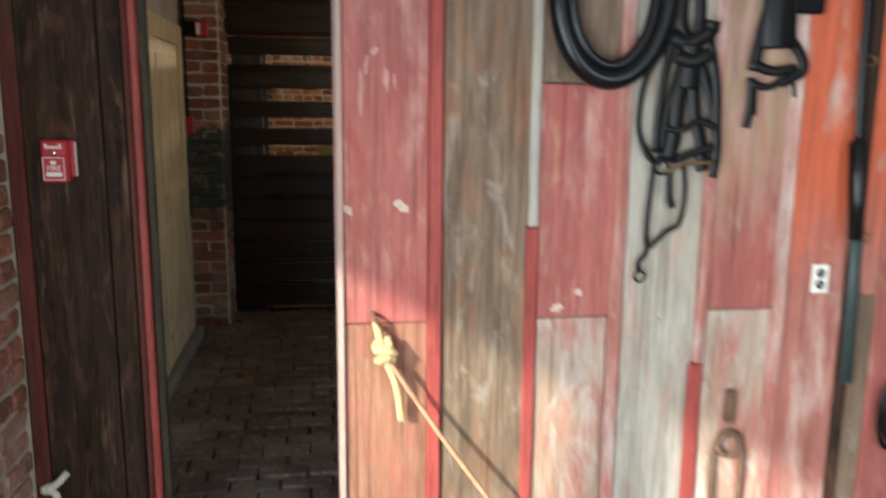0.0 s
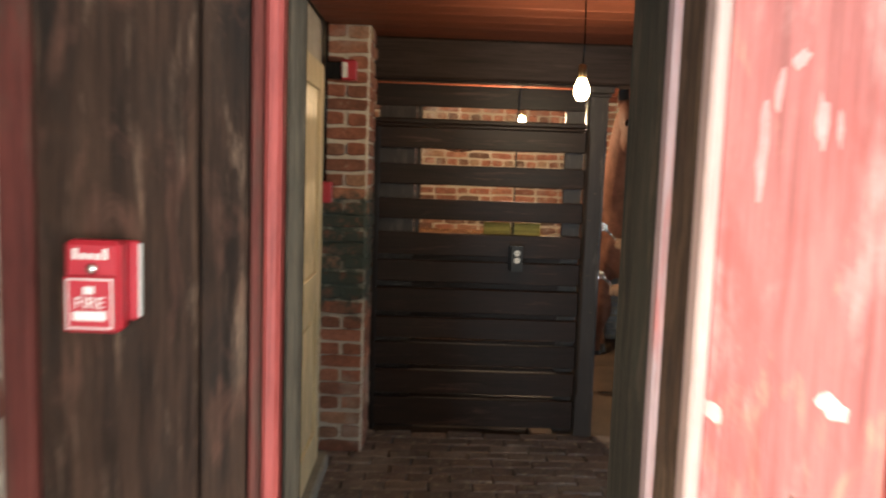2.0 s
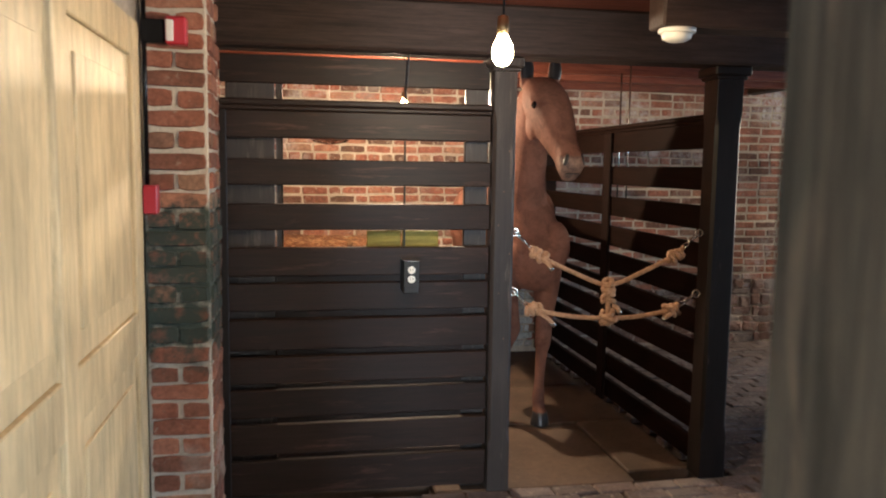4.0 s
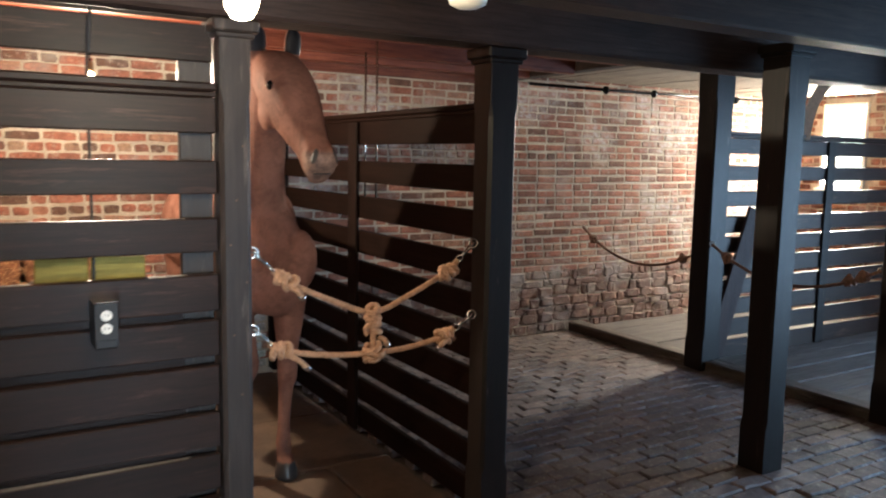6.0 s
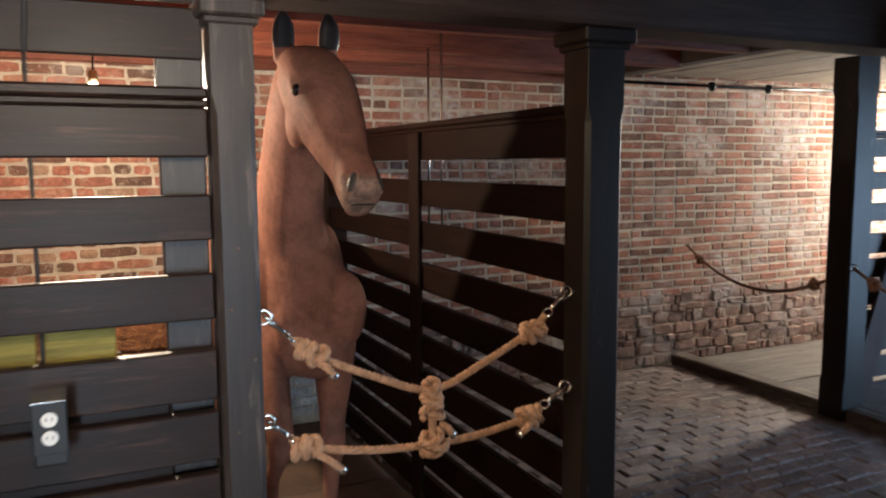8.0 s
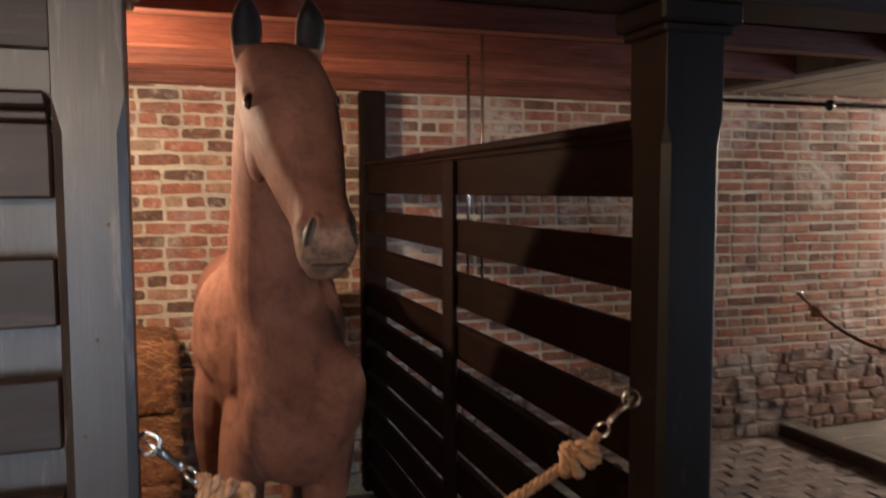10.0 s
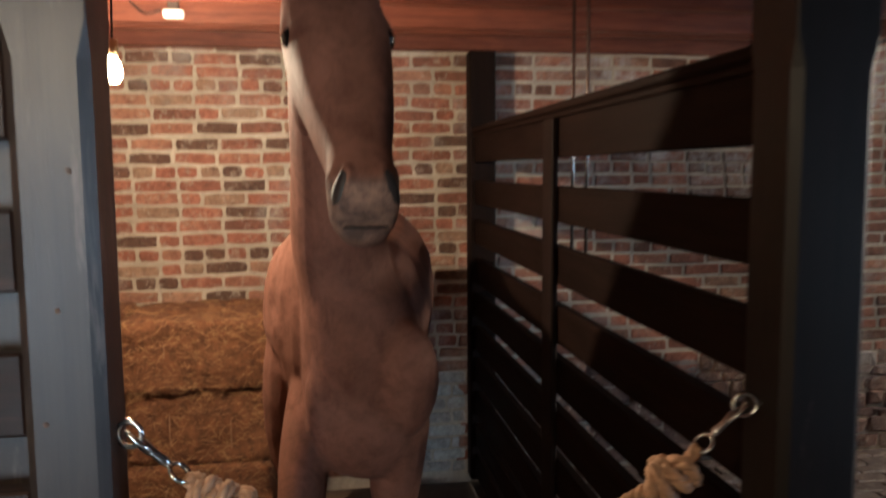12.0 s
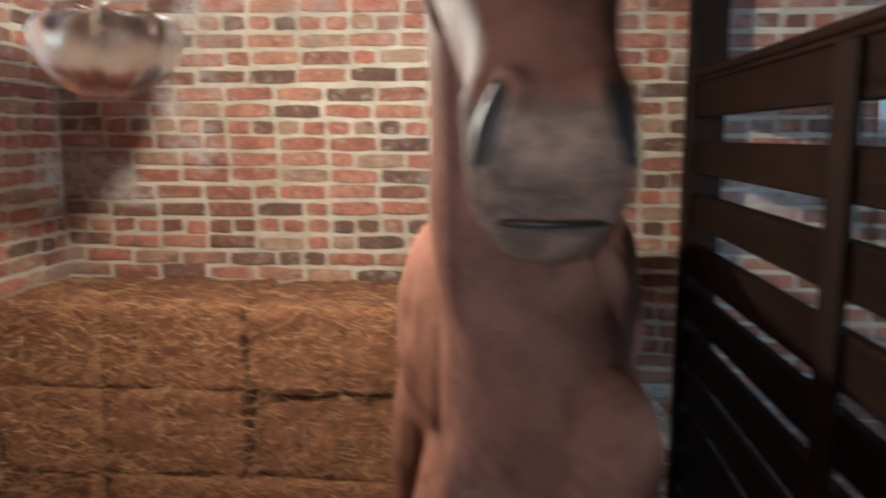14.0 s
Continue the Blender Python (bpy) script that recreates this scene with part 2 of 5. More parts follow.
M["mortar"] = rough_mat("lime_mortar", (0.37, 0.31, 0.24), (0.60, 0.52, 0.42), 14, big=4.0)
PAVER_STOPS = [(0.0, (0.125, 0.097, 0.090)), (0.4, (0.165, 0.121, 0.110)), (0.8, (0.195, 0.136, 0.119)), (1.0, (0.24, 0.18, 0.158))]
M["paver"] = brick_mat("worn_paving_brick", PAVER_STOPS, (0.26, 0.22, 0.2), 0.6, 0.62)
M["paver_far"] = brick_mat("worn_paving_brick_run", PAVER_STOPS, (0.26, 0.22, 0.2), 0.6, 0.62, True)
M["sand"] = rough_mat("joint_dirt", (0.08, 0.065, 0.055), (0.14, 0.11, 0.09), 14)
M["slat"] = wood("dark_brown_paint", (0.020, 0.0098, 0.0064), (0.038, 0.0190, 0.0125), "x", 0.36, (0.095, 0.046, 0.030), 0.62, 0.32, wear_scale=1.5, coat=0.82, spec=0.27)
# slat paint again, darkened: shade on the side partition is put into its colour
M["slat_y_shaded"] = wood("dark_brown_paint_side_shaded", (0.011, 0.0054, 0.0040), (0.023, 0.0110, 0.0080), "y", 0.55, (0.06, 0.03, 0.02), 0.74, 0.4, coat=0.99, spec=0.05)
M["slat_z_shaded"] = wood("dark_brown_paint_upright_shaded", (0.010, 0.0052, 0.0040), (0.022, 0.0108, 0.0080), "z", 0.55, (0.06, 0.03, 0.02), 0.74, 0.4, coat=0.99, spec=0.08)
M["post"] = wood("dark_brown_post", (0.028, 0.020, 0.016), (0.050, 0.036, 0.029), "z", 0.31, (0.13, 0.10, 0.083), 0.61, 0.26, wear_scale=1.8, coat=0.65)
# darker copy of the post paint, with the shade of these posts painted in
M["post_shaded"] = wood("dark_brown_post_shaded", (0.010, 0.0064, 0.0052), (0.019, 0.0118, 0.0095), "z", 0.36, (0.12, 0.085, 0.065), 0.68, 0.26, wear_scale=1.8, coat=0.7, spec=0.25)
M["beam"] = wood("dark_beam", (0.035, 0.022, 0.018), (0.08, 0.05, 0.04), "x", 0.6)
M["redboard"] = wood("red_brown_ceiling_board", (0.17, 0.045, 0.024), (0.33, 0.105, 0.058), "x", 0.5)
# same red boards at half tone: shade between the joists put into the colour
M["redboard_shaded"] = wood("shaded_red_ceiling_board", (0.075, 0.022, 0.013), (0.15, 0.05, 0.03), "x", 0.6)
M["pale_board"] = wood("pale_worn_board", (0.30, 0.24, 0.18), (0.46, 0.38, 0.30), "y", 0.75, (0.2, 0.15, 0.11), 0.62, 0.5)
M["dark_old"] = wood("old_dark_board", (0.016, 0.0092, 0.0064), (0.108, 0.058, 0.036), "z", 0.8, (0.22, 0.138, 0.092), 0.61, 0.9, wear_scale=1.7, blotch=(((0.025, 0.018, 0.014), 0.54), ((0.16, 0.075, 0.050), 0.58)))
M["red_paint"] = wood("worn_red_paint", (0.36, 0.105, 0.09), (0.50, 0.165, 0.142), "z", 0.5, (0.60, 0.40, 0.35), 0.68, 0.3, 0.1, coat=0.6, spec=0.3, blotch=(((0.56, 0.32, 0.28), 0.58), ((0.52, 0.30, 0.18), 0.63), ((0.36, 0.085, 0.07), 0.54)))
M["red_worn"] = wood("peeling_red_paint", (0.42, 0.15, 0.12), (0.54, 0.22, 0.18), "z", 0.6, (0.60, 0.52, 0.44), 0.60, 0.45, 0.15, coat=0.6, spec=0.3, blotch=(((0.60, 0.50, 0.45), 0.50), ((0.52, 0.31, 0.26), 0.53), ((0.40, 0.13, 0.11), 0.56)))
M["tan_over_red"] = wood("bare_tan_over_old_red", (0.38, 0.11, 0.095), (0.50, 0.165, 0.14), "z", 0.6, (0.58, 0.42, 0.36), 0.66, 0.4, 0.1, coat=0.7, spec=0.3, blotch=(((0.52, 0.30, 0.26), 0.57), ((0.40, 0.17, 0.13), 0.60)), fade=(1.05, 1.45, (0.45, 0.30, 0.20)))
M["tan_under_red"] = wood("worn_red_with_bare_foot", (0.40, 0.26, 0.18), (0.54, 0.40, 0.30), "z", 0.6, (0.62, 0.54, 0.46), 0.62, 0.45, 0.1, coat=0.7, spec=0.3, blotch=(((0.46, 0.17, 0.14), 0.50), ((0.60, 0.53, 0.47), 0.56)), fade=(0.40, 0.95, (0.55, 0.44, 0.36)))
M["brown_foot"] = wood("red_stained_brown_board", (0.30, 0.13, 0.08), (0.44, 0.22, 0.14), "z", 0.6, (0.50, 0.32, 0.24), 0.66, 0.4, 0.1, coat=0.8, spec=0.3, blotch=(((0.42, 0.14, 0.11), 0.54), ((0.34, 0.20, 0.13), 0.56)))
M["burnt_board"] = wood("burnt_gnarled_jamb_board", (0.030, 0.017, 0.011), (0.20, 0.115, 0.065), "z", 0.75, (0.24, 0.145, 0.085), 0.57, 0.9, 0.1, wear_scale=2.2, blotch=(((0.020, 0.014, 0.012), 0.55), ((0.17, 0.090, 0.055), 0.56)))
M["bead"] = wood("pale_pink_edge_paint", (0.50, 0.32, 0.28), (0.64, 0.46, 0.40), "z", 0.5, (0.48, 0.15, 0.12), 0.66, 0.3, 0.1, coat=0.6, spec=0.3)
M["pink_worn"] = wood("pale_worn_pink_paint", (0.46, 0.28, 0.27), (0.60, 0.44, 0.43), "z", 0.6, (0.50, 0.16, 0.14), 0.62, 0.4, 0.1, coat=0.6, spec=0.3)
M["bare"] = wood("bare_brown_board", (0.17, 0.115, 0.078), (0.37, 0.26, 0.18), "z", 0.65, (0.55, 0.48, 0.40), 0.70, 0.6, 0.15, blotch=(((0.30, 0.15, 0.085), 0.56), ((0.46, 0.40, 0.33), 0.60)))
M["grey_board"] = wood("grey_weathered_board", (0.38, 0.33, 0.27), (0.58, 0.53, 0.45), "z", 0.7, (0.46, 0.20, 0.16), 0.66, 0.6, 0.15, coat=0.7, spec=0.3, blotch=(((0.52, 0.49, 0.44), 0.52), ((0.46, 0.28, 0.23), 0.58)))
M["strip"] = wood("bright_red_strip", (0.40, 0.072, 0.06), (0.55, 0.12, 0.105), "z", 0.5, (0.5, 0.3, 0.25), 0.75, 0.3)
# peeling red paint; the orange fade higher up is sun glow in the colour
M["sunglow_red"] = wood("worn_red_with_sun_glow", (0.42, 0.15, 0.12), (0.54, 0.22, 0.18), "z", 0.5, (0.60, 0.36, 0.26), 0.60, 0.35, 0.1, coat=0.7, spec=0.3, blotch=(((0.58, 0.42, 0.36), 0.57),), fade=(0.90, 1.30, (0.64, 0.14, 0.065)))
M["red_brown"] = wood("old_red_brown_strip", (0.10, 0.025, 0.02), (0.22, 0.055, 0.042), "z", 0.7, (0.09, 0.05, 0.035), 0.56, 0.5, 0.1)
M["cream"] = wood("cream_door_paint", (0.80, 0.61, 0.35), (0.86, 0.70, 0.44), "z", 0.5, (0.45, 0.32, 0.2), 0.74, 0.15, 0.05)
M["plank"] = wood("stall_floor_plank", (0.16, 0.115, 0.08), (0.32, 0.24, 0.18), "y", 0.7, None, 0.6, 0.7)
M["plank_x"] = wood("grey_floor_plank", (0.15, 0.13, 0.12), (0.30, 0.26, 0.23), "x", 0.65, None, 0.6, 0.7)
M["horse"] = horse_coat()
M["horse_black"] = plain("black_statue_points", (0.02, 0.018, 0.018), 0.3)
M["hay"] = rough_mat("straw", (0.10, 0.037, 0.015), (0.30, 0.125, 0.050), 20, 0.9, 1.0, 26)
M["rope"] = plain("jute_rope", (0.40, 0.228, 0.13), 0.9, 0, 0.3, 0.5)
M["steel"] = plain("bright_steel", (0.7, 0.7, 0.68), 0.22, 1.0, 0.05)
M["black"] = plain("black_leather", (0.005, 0.005, 0.006), 0.24)
M["strap_leather"] = plain("worn_black_strap_leather", (0.006, 0.006, 0.007), 0.4)
for key in ("strap_leather", "black"):
    M[key].node_tree.nodes["Principled BSDF"].inputs["Specular IOR Level"].default_value = 0.25
M["black_plastic"] = plain("black_plastic", (0.012, 0.011, 0.011), 0.55)
M["white_plastic"] = plain("white_plastic", (0.75, 0.73, 0.68), 0.4, 0, 0.03)
M["red_plastic"] = plain("red_plastic", (0.42, 0.022, 0.035), 0.35, 0, 0.05)
M["plaster"] = rough_mat("plaster", (0.45, 0.4, 0.33), (0.6, 0.54, 0.46), 10, 0.9, 0.3)

M["brass"] = plain("dark_brass", (0.20, 0.14, 0.07), 0.4, 0.9)
M["straw"] = plain("loose_straw", (0.38, 0.20, 0.088), 0.7, 0, 0.35)
M["rope_dark"] = plain("dark_jute_rope", (0.16, 0.08, 0.05), 0.9, 0, 0.3, 0.5)
M["rope_pale"] = plain("pale_rope", (0.62, 0.45, 0.22), 0.9, 0, 0.2, 0.5)
M["rope_white"] = plain("white_rope", (0.65, 0.62, 0.55), 0.9, 0, 0.2, 0.5)
M["rust"] = rough_mat("rusty_iron", (0.10, 0.055, 0.035), (0.22, 0.12, 0.07), 30, 0.8, 0.8, 20)
M["greenblack"] = plain("green_black_leather", (0.03, 0.05, 0.05), 0.45)
M["leanboard"] = wood("red_brown_loose_board", (0.030, 0.017, 0.016), (0.065, 0.034, 0.031), "z", 0.6)
M["kerb"] = wood("worn_kerb_timber", (0.10, 0.08, 0.065), (0.22, 0.18, 0.15), "y", 0.7, (0.3, 0.26, 0.22), 0.6, 0.7)
M["slab_grey"] = rough_mat("grey_sill_stone", (0.16, 0.14, 0.12), (0.30, 0.27, 0.23), 9, 0.8, 0.5, 4)
M["slab"] = rough_mat("brown_stall_floor", (0.06, 0.038, 0.026), (0.16, 0.10, 0.065), 9, 0.7, 0.5, 2.5)
M["stone"] = brick_mat("dark_rubble_stone", [(0.0, (0.20, 0.125, 0.10)), (0.45, (0.26, 0.15, 0.115)), (0.8, (0.31, 0.18, 0.135)), (1.0, (0.34, 0.27, 0.23))], (0.36, 0.34, 0.33), 0.6)
WHITEWASH = [(0.0, (0.50, 0.50, 0.48)), (0.6, (0.62, 0.62, 0.60)), (1.0, (0.40, 0.36, 0.33))]
M["white_brick"] = brick_mat("whitewashed_brick", WHITEWASH, (0.35, 0.2, 0.15), 0.64)
M["white_brick_far"] = brick_mat("whitewashed_brick_run", WHITEWASH, (0.35, 0.2, 0.15), 0.64, island=True)
M["green_board"] = wood("dark_greenish_board", (0.040, 0.034, 0.024), (0.125, 0.098, 0.066), "z", 0.8, (0.20, 0.14, 0.09), 0.66, 0.7, blotch=(((0.058, 0.056, 0.039), 0.55), ((0.15, 0.105, 0.070), 0.60)))
M["yellow"] = wood("faded_yellow_paint", (0.30, 0.25, 0.055), (0.46, 0.38, 0.09), "x", 0.6, (0.30, 0.20, 0.10), 0.68, 0.3)
M["eye"] = plain("glossy_black_eye", (0.006, 0.005, 0.005), 0.05)
# tone of bare spots, and of two glints on dented paint
M["chip_glint"] = rough_mat("bare_paint_chip_glint", (0.50, 0.33, 0.27), (0.66, 0.52, 0.45), 10, 0.7, 0.2, 14)
M["chip_pink"] = rough_mat("rubbed_pink_paint", (0.46, 0.19, 0.165), (0.56, 0.29, 0.26), 10, 0.6, 0.2, 14)
M["nostril"] = plain("dark_nostril", (0.022, 0.017, 0.016), 0.55)
cm, cn, cl_, cb = node_mat("clear_plastic_over_water", 0.05)
cb.inputs["Base Color"].default_value = (0.94, 0.97, 0.97, 1)
cb.inputs["Transmission Weight"].default_value = 1.0
cb.inputs["IOR"].default_value = 1.33
crease = noise_tex(cn, cl_, coords(cn, cl_, (1, 1, 0.5), False, False), 30, 5, 0.6, 0.8)
bump(cn, cl_, cb, crease, 0.5, 0.012)
M["clear"] = cm
M["bag_white"] = plain("milky_plastic", (0.55, 0.60, 0.60), 0.25, 0, 0.05)
M["bag_white"].node_tree.nodes["Principled BSDF"].inputs["Transmission Weight"].default_value = 0.9


def glow(name, color, strength):
    m, n, l, b = node_mat(name, 0.3)
    b.inputs["Base Color"].default_value = (1, 0.9, 0.7, 1)
    b.inputs["Emission Color"].default_value = (*color, 1)
    b.inputs["Emission Strength"].default_value = strength
    return m


M["bulb"] = glow("lit_bulb", (1.0, 0.72, 0.38), 14)


# ---- mesh tools ----
BASE = {}


def thing(name, at, label, category, group="", kind=""):
    ob = new(name)
    ob.location = at
    ob.empty_display_size = 0.1
    BASE[name] = at
    return tagged(ob, label, category, group, kind)


def origin(ob):
    v = Vector((0, 0, 0))
    while ob is not None:
        v += ob.location
        ob = ob.parent
    return v


def to_mesh(name, bm, material, smooth=False):
    me = bpy.data.meshes.new(name)
    bm.normal_update()
    bm.to_mesh(me)
    bm.free()
    for mm in (material if isinstance(material, (list, tuple)) else [material]):
        me.materials.append(mm)
    if smooth:
        for p in me.polygons:
            p.use_smooth = True
    return me


def part(name, bm, material, parent, label="", smooth=False):
    """Links a bmesh drawn in world places as one mesh under a thing or a part."""
    o = origin(parent)
    for v in bm.verts:
        v.co -= o
    ob = new(name, to_mesh(name, bm, material, smooth))
    ob.parent = parent
    if label:
        ob["label"] = label
    return ob


def structure(name, bm, material, label, category="", smooth=False):
    ob = new(name, to_mesh(name, bm, material, smooth))
    return tagged(ob, label, category or name.split("_")[0], kind="structure")


def cbox(bm, lo, hi, c=0.004, m=None, rnd=0.0):
    """A box with chamfered edges between two corners; m turns it about its middle; rnd makes it uneven."""
    lo, hi = Vector(lo), Vector(hi)
    mid, half = (lo + hi) / 2, (hi - lo) / 2
    c = min(c, half.x * 0.45, half.y * 0.45, half.z * 0.45)
    vs = {}
    for sx in (-1, 1):
        for sy in (-1, 1):
            for sz in (-1, 1):
                r = [random.uniform(-rnd, rnd) for _ in range(3)] if rnd else (0, 0, 0)
                for a in range(3):
                    p = [sx * half.x + r[0], sy * half.y + r[1], sz * half.z + r[2]]
                    for k, s in enumerate((sx, sy, sz)):
                        if k != a:
                            p[k] -= s * c
                    q = Vector(p)
                    if m is not None:
                        q = m @ q
                    vs[sx, sy, sz, a] = bm.verts.new(q + mid)
    S = (-1, 1)
    for a in range(3):
        b, d = (a + 1) % 3, (a + 2) % 3
        for s in S:
            f = []
            for u, w in ((-1, -1), (1, -1), (1, 1), (-1, 1)):
                k = [0, 0, 0]
                k[a], k[b], k[d] = s, u, w
                f.append(vs[(*k, a)])
            bm.faces.new(f if s > 0 else f[::-1])
        for u in S:
            for w in S:
                k0, k1 = [0, 0, 0], [0, 0, 0]
                k0[a], k0[b], k0[d] = -1, u, w
                k1[a], k1[b], k1[d] = 1, u, w
                f = [vs[(*k0, b)], vs[(*k1, b)], vs[(*k1, d)], vs[(*k0, d)]]
                bm.faces.new(f if u * w > 0 else f[::-1])
    for sx in S:
        for sy in S:
            for sz in S:
                f = [vs[sx, sy, sz, a] for a in range(3)]
                bm.faces.new(f if sx * sy * sz > 0 else f[::-1])
    return bm


def box(lo, hi, c=0.004, m=None, rnd=0.0):
    return cbox(bmesh.new(), lo, hi, c, m, rnd)


def frames_along(pts):
    out, up = [], Vector((0, 0, 1))
    for i, p in enumerate(pts):
        a, b = pts[max(i - 1, 0)], pts[min(i + 1, len(pts) - 1)]
        d = (Vector(b) - Vector(a)).normalized()
        if abs(d.dot(up)) > 0.97:
            up = Vector((0, 1, 0)) if abs(d.z) > 0.9 else Vector((0, 0, 1))
        x = d.cross(up).normalized()
        y = x.cross(d).normalized()
        up = y
        out.append((Vector(p), x, y, d))
    return out


def tube(bm, pts, r, seg=8, closed=False, flat=1.0):
    """A round tube along a line of places; r is one radius or one for each place."""
    rings = []
    fr = frames_along(pts)
    for i, (p, x, y, d) in enumerate(fr):
        ri = r[i] if isinstance(r, (list, tuple)) else r
        rings.append([bm.verts.new(p + x * math.cos(2 * math.pi * k / seg) * ri + y * math.sin(2 * math.pi * k / seg) * ri * flat) for k in range(seg)])
    n = len(rings)
    for i in range(n if closed else n - 1):
        a, b = rings[i], rings[(i + 1) % n]
        for k in range(seg):
            bm.faces.new([a[k], a[(k + 1) % seg], b[(k + 1) % seg], b[k]])
    if not closed:
        bm.faces.new(rings[0][::-1])
        bm.faces.new(rings[-1])
    return bm


def spline(pts, n=8):
    """A smooth line through the places given."""
    P = [Vector(p) for p in pts]
    P = [P[0] * 2 - P[1]] + P + [P[-1] * 2 - P[-2]]
    out = []
    for i in range(1, len(P) - 2):
        for k in range(n):
            t = k / n
            a, b, c, d = P[i - 1], P[i], P[i + 1], P[i + 2]
            out.append(0.5 * (2 * b + (c - a) * t + (2 * a - 5 * b + 4 * c - d) * t * t + (3 * b - a - 3 * c + d) * t ** 3))
    out.append(P[-2])
    return out


def lathe(bm, at, prof, seg=16, axis="z"):
    """A turned shape: prof is rows of radius and height."""
    at = Vector(at)
    rings = []
    for r, h in prof:
        ring = []
        for k in range(seg):
            a = 2 * math.pi * k / seg
            u, w = r * math.cos(a), r * math.sin(a)
            ring.append(bm.verts.new(at + Vector({"z": (u, w, h), "y": (u, h, w), "x": (h, u, w)}[axis])))
        rings.append(ring)
    for a, b in zip(rings, rings[1:]):
        for k in range(seg):
            bm.faces.new([a[k], a[(k + 1) % seg], b[(k + 1) % seg], b[k]])
    if prof[0][0] > 1e-4:
        bm.faces.new(rings[0][::-1])
    if prof[-1][0] > 1e-4:
        bm.faces.new(rings[-1])
    bmesh.ops.recalc_face_normals(bm, faces=bm.faces[:])
    return bm


# ---- setting ----
def slab_wall(name, axis, at, thick, u0, u1, z0, z1, holes, material, label):
    """An upright wall along x or y from `at` to `at + thick`, with holes (u0, u1, z0, z1) cut right through."""
    bm = bmesh.new()

    def put(a, b, c, d):
        if b - a > 0.002 and d - c > 0.002:
            lo, hi = sorted((at, at + thick))
            if axis == "x":
                cbox(bm, (a, lo, c), (b, hi, d), 0.003)
            else:
                cbox(bm, (lo, a, c), (hi, b, d), 0.003)
    us = sorted({u0, u1, *[h[0] for h in holes], *[h[1] for h in holes]})
    for a, b in zip(us, us[1:]):
        mid, z = (a + b) / 2, z0
        for h in sorted((h for h in holes if h[0] < mid < h[1]), key=lambda h: h[2]):
            put(a, b, z, h[2])
            z = h[3]
        put(a, b, z, z1)
    return structure(name, bm, material, label, "wall")


WEST, NORTH, EAST, FRONT, STALL = -0.88, 8.56, 7.5, 2.42, 5.75
CEIL = 2.26
floor = structure("floor", box((-1.4, -2.9, -0.3), (8.0, 9.1, -0.055), 0.002), M["sand"], "dark earth floor bedding under worn paving bricks")
wall_north = slab_wall("wall_north", "x", NORTH + 0.003, 0.3, -1.3, 7.9, -0.06, 2.5, [], M["mortar"], "old red brick wall with pale lime mortar")
wall_east = slab_wall("wall_east", "y", EAST + 0.003, 0.3, -2.8, 9.0, -0.06, 2.6, [(7.68, 8.16, 1.30, 2.16), (3.2, 5.4, 0.0, 2.15)], M["mortar"], "red brick end wall with a bright window")
wall_west = slab_wall("wall_west", "y", WEST - 0.003, -0.32, FRONT, 9.0, -0.06, 2.6, [], M["mortar"], "red brick side wall behind the stall")
# both openings are unseen: one shapes the sun patch, one is added for daylight
wall_yard = slab_wall("wall_yard", "y", -0.903, -0.12, -2.8, FRONT + 0.3, -0.06, 2.9, [(0.74, 1.60, 0.0, 1.62), (-2.1, 0.5, 0.0, 1.75)], M["mortar"], "red brick wall with pale mortar beside the boarded door")
# unseen wall; its doorway is added as a way in for fill light
wall_south = slab_wall("wall_south", "x", -2.8, 0.2, -1.3, 7.9, -0.06, 2.9, [(1.1, 3.5, 0.0, 2.4)], M["plaster"], "unseen plain plastered wall with a wide opening added for daylight")
wall_front = slab_wall("wall_front", "x", FRONT + 0.05, 0.34, -1.3, 7.9, -0.06, 2.9, [(-0.56, 0.12, -0.06, 2.25)], M["dark_old"], "dark board wall between the tack room and the stable")
ceiling = structure("ceiling", box((-1.3, FRONT + 0.1, CEIL + 0.06), (7.9, 9.0, CEIL + 0.1), 0.002), M["beam"], "dark low boarded ceiling", "ceiling")
ceiling_tack = structure("ceiling_tack", box((-1.3, -2.8, 2.85), (7.9, FRONT + 0.4, 2.9), 0.002), M["plaster"], "pale ceiling of the tack room", "ceiling")


# ---- the horse stall ----
LEVELS = [(1.605, 1.73), (1.40, 1.515), (1.205, 1.325), (1.01, 1.135), (0.845, 0.965), (0.675, 0.795), (0.51, 0.635), (0.345, 0.465), (0.18, 0.30), (0.02, 0.14)]
FRONT_LEVELS = [(1.61, 1.725), (1.41, 1.52), (1.215, 1.33), (1.015, 1.14), (0.862, 0.984), (0.689, 0.826), (0.539, 0.660), (0.385, 0.511), (0.218, 0.354), (0.03, 0.190)]


def post(name, x0, x1, y0, y1, top, label, cap=True, parent=None, mat="post"):
    t = thing(name, ((x0 + x1) / 2, (y0 + y1) / 2, 0), label, "post", "dark stable posts")
    bm = bmesh.new()
    rings = []
    for z, c in ((0, 0.002), (0.22, 0.002), (0.26, 0.014), (top - 0.24, 0.014), (top - 0.19, 0.002), (top, 0.002)):
        c = min(c, 0.014)
        rings.append([bm.verts.new((x, y, z)) for x, y in ((x0 + c, y0), (x1 - c, y0), (x1, y0 + c), (x1, y1 - c), (x1 - c, y1), (x0 + c, y1), (x0, y1 - c), (x0, y0 + c))])
    for a, b in zip(rings, rings[1:]):
        for k in range(8):
            bm.faces.new([a[k], a[(k + 1) % 8], b[(k + 1) % 8], b[k]])
    bm.faces.new(rings[0][::-1])
    bm.faces.new(rings[-1])
    part("shaft", bm, M[mat], t)
    if cap:
        bm = bmesh.new()
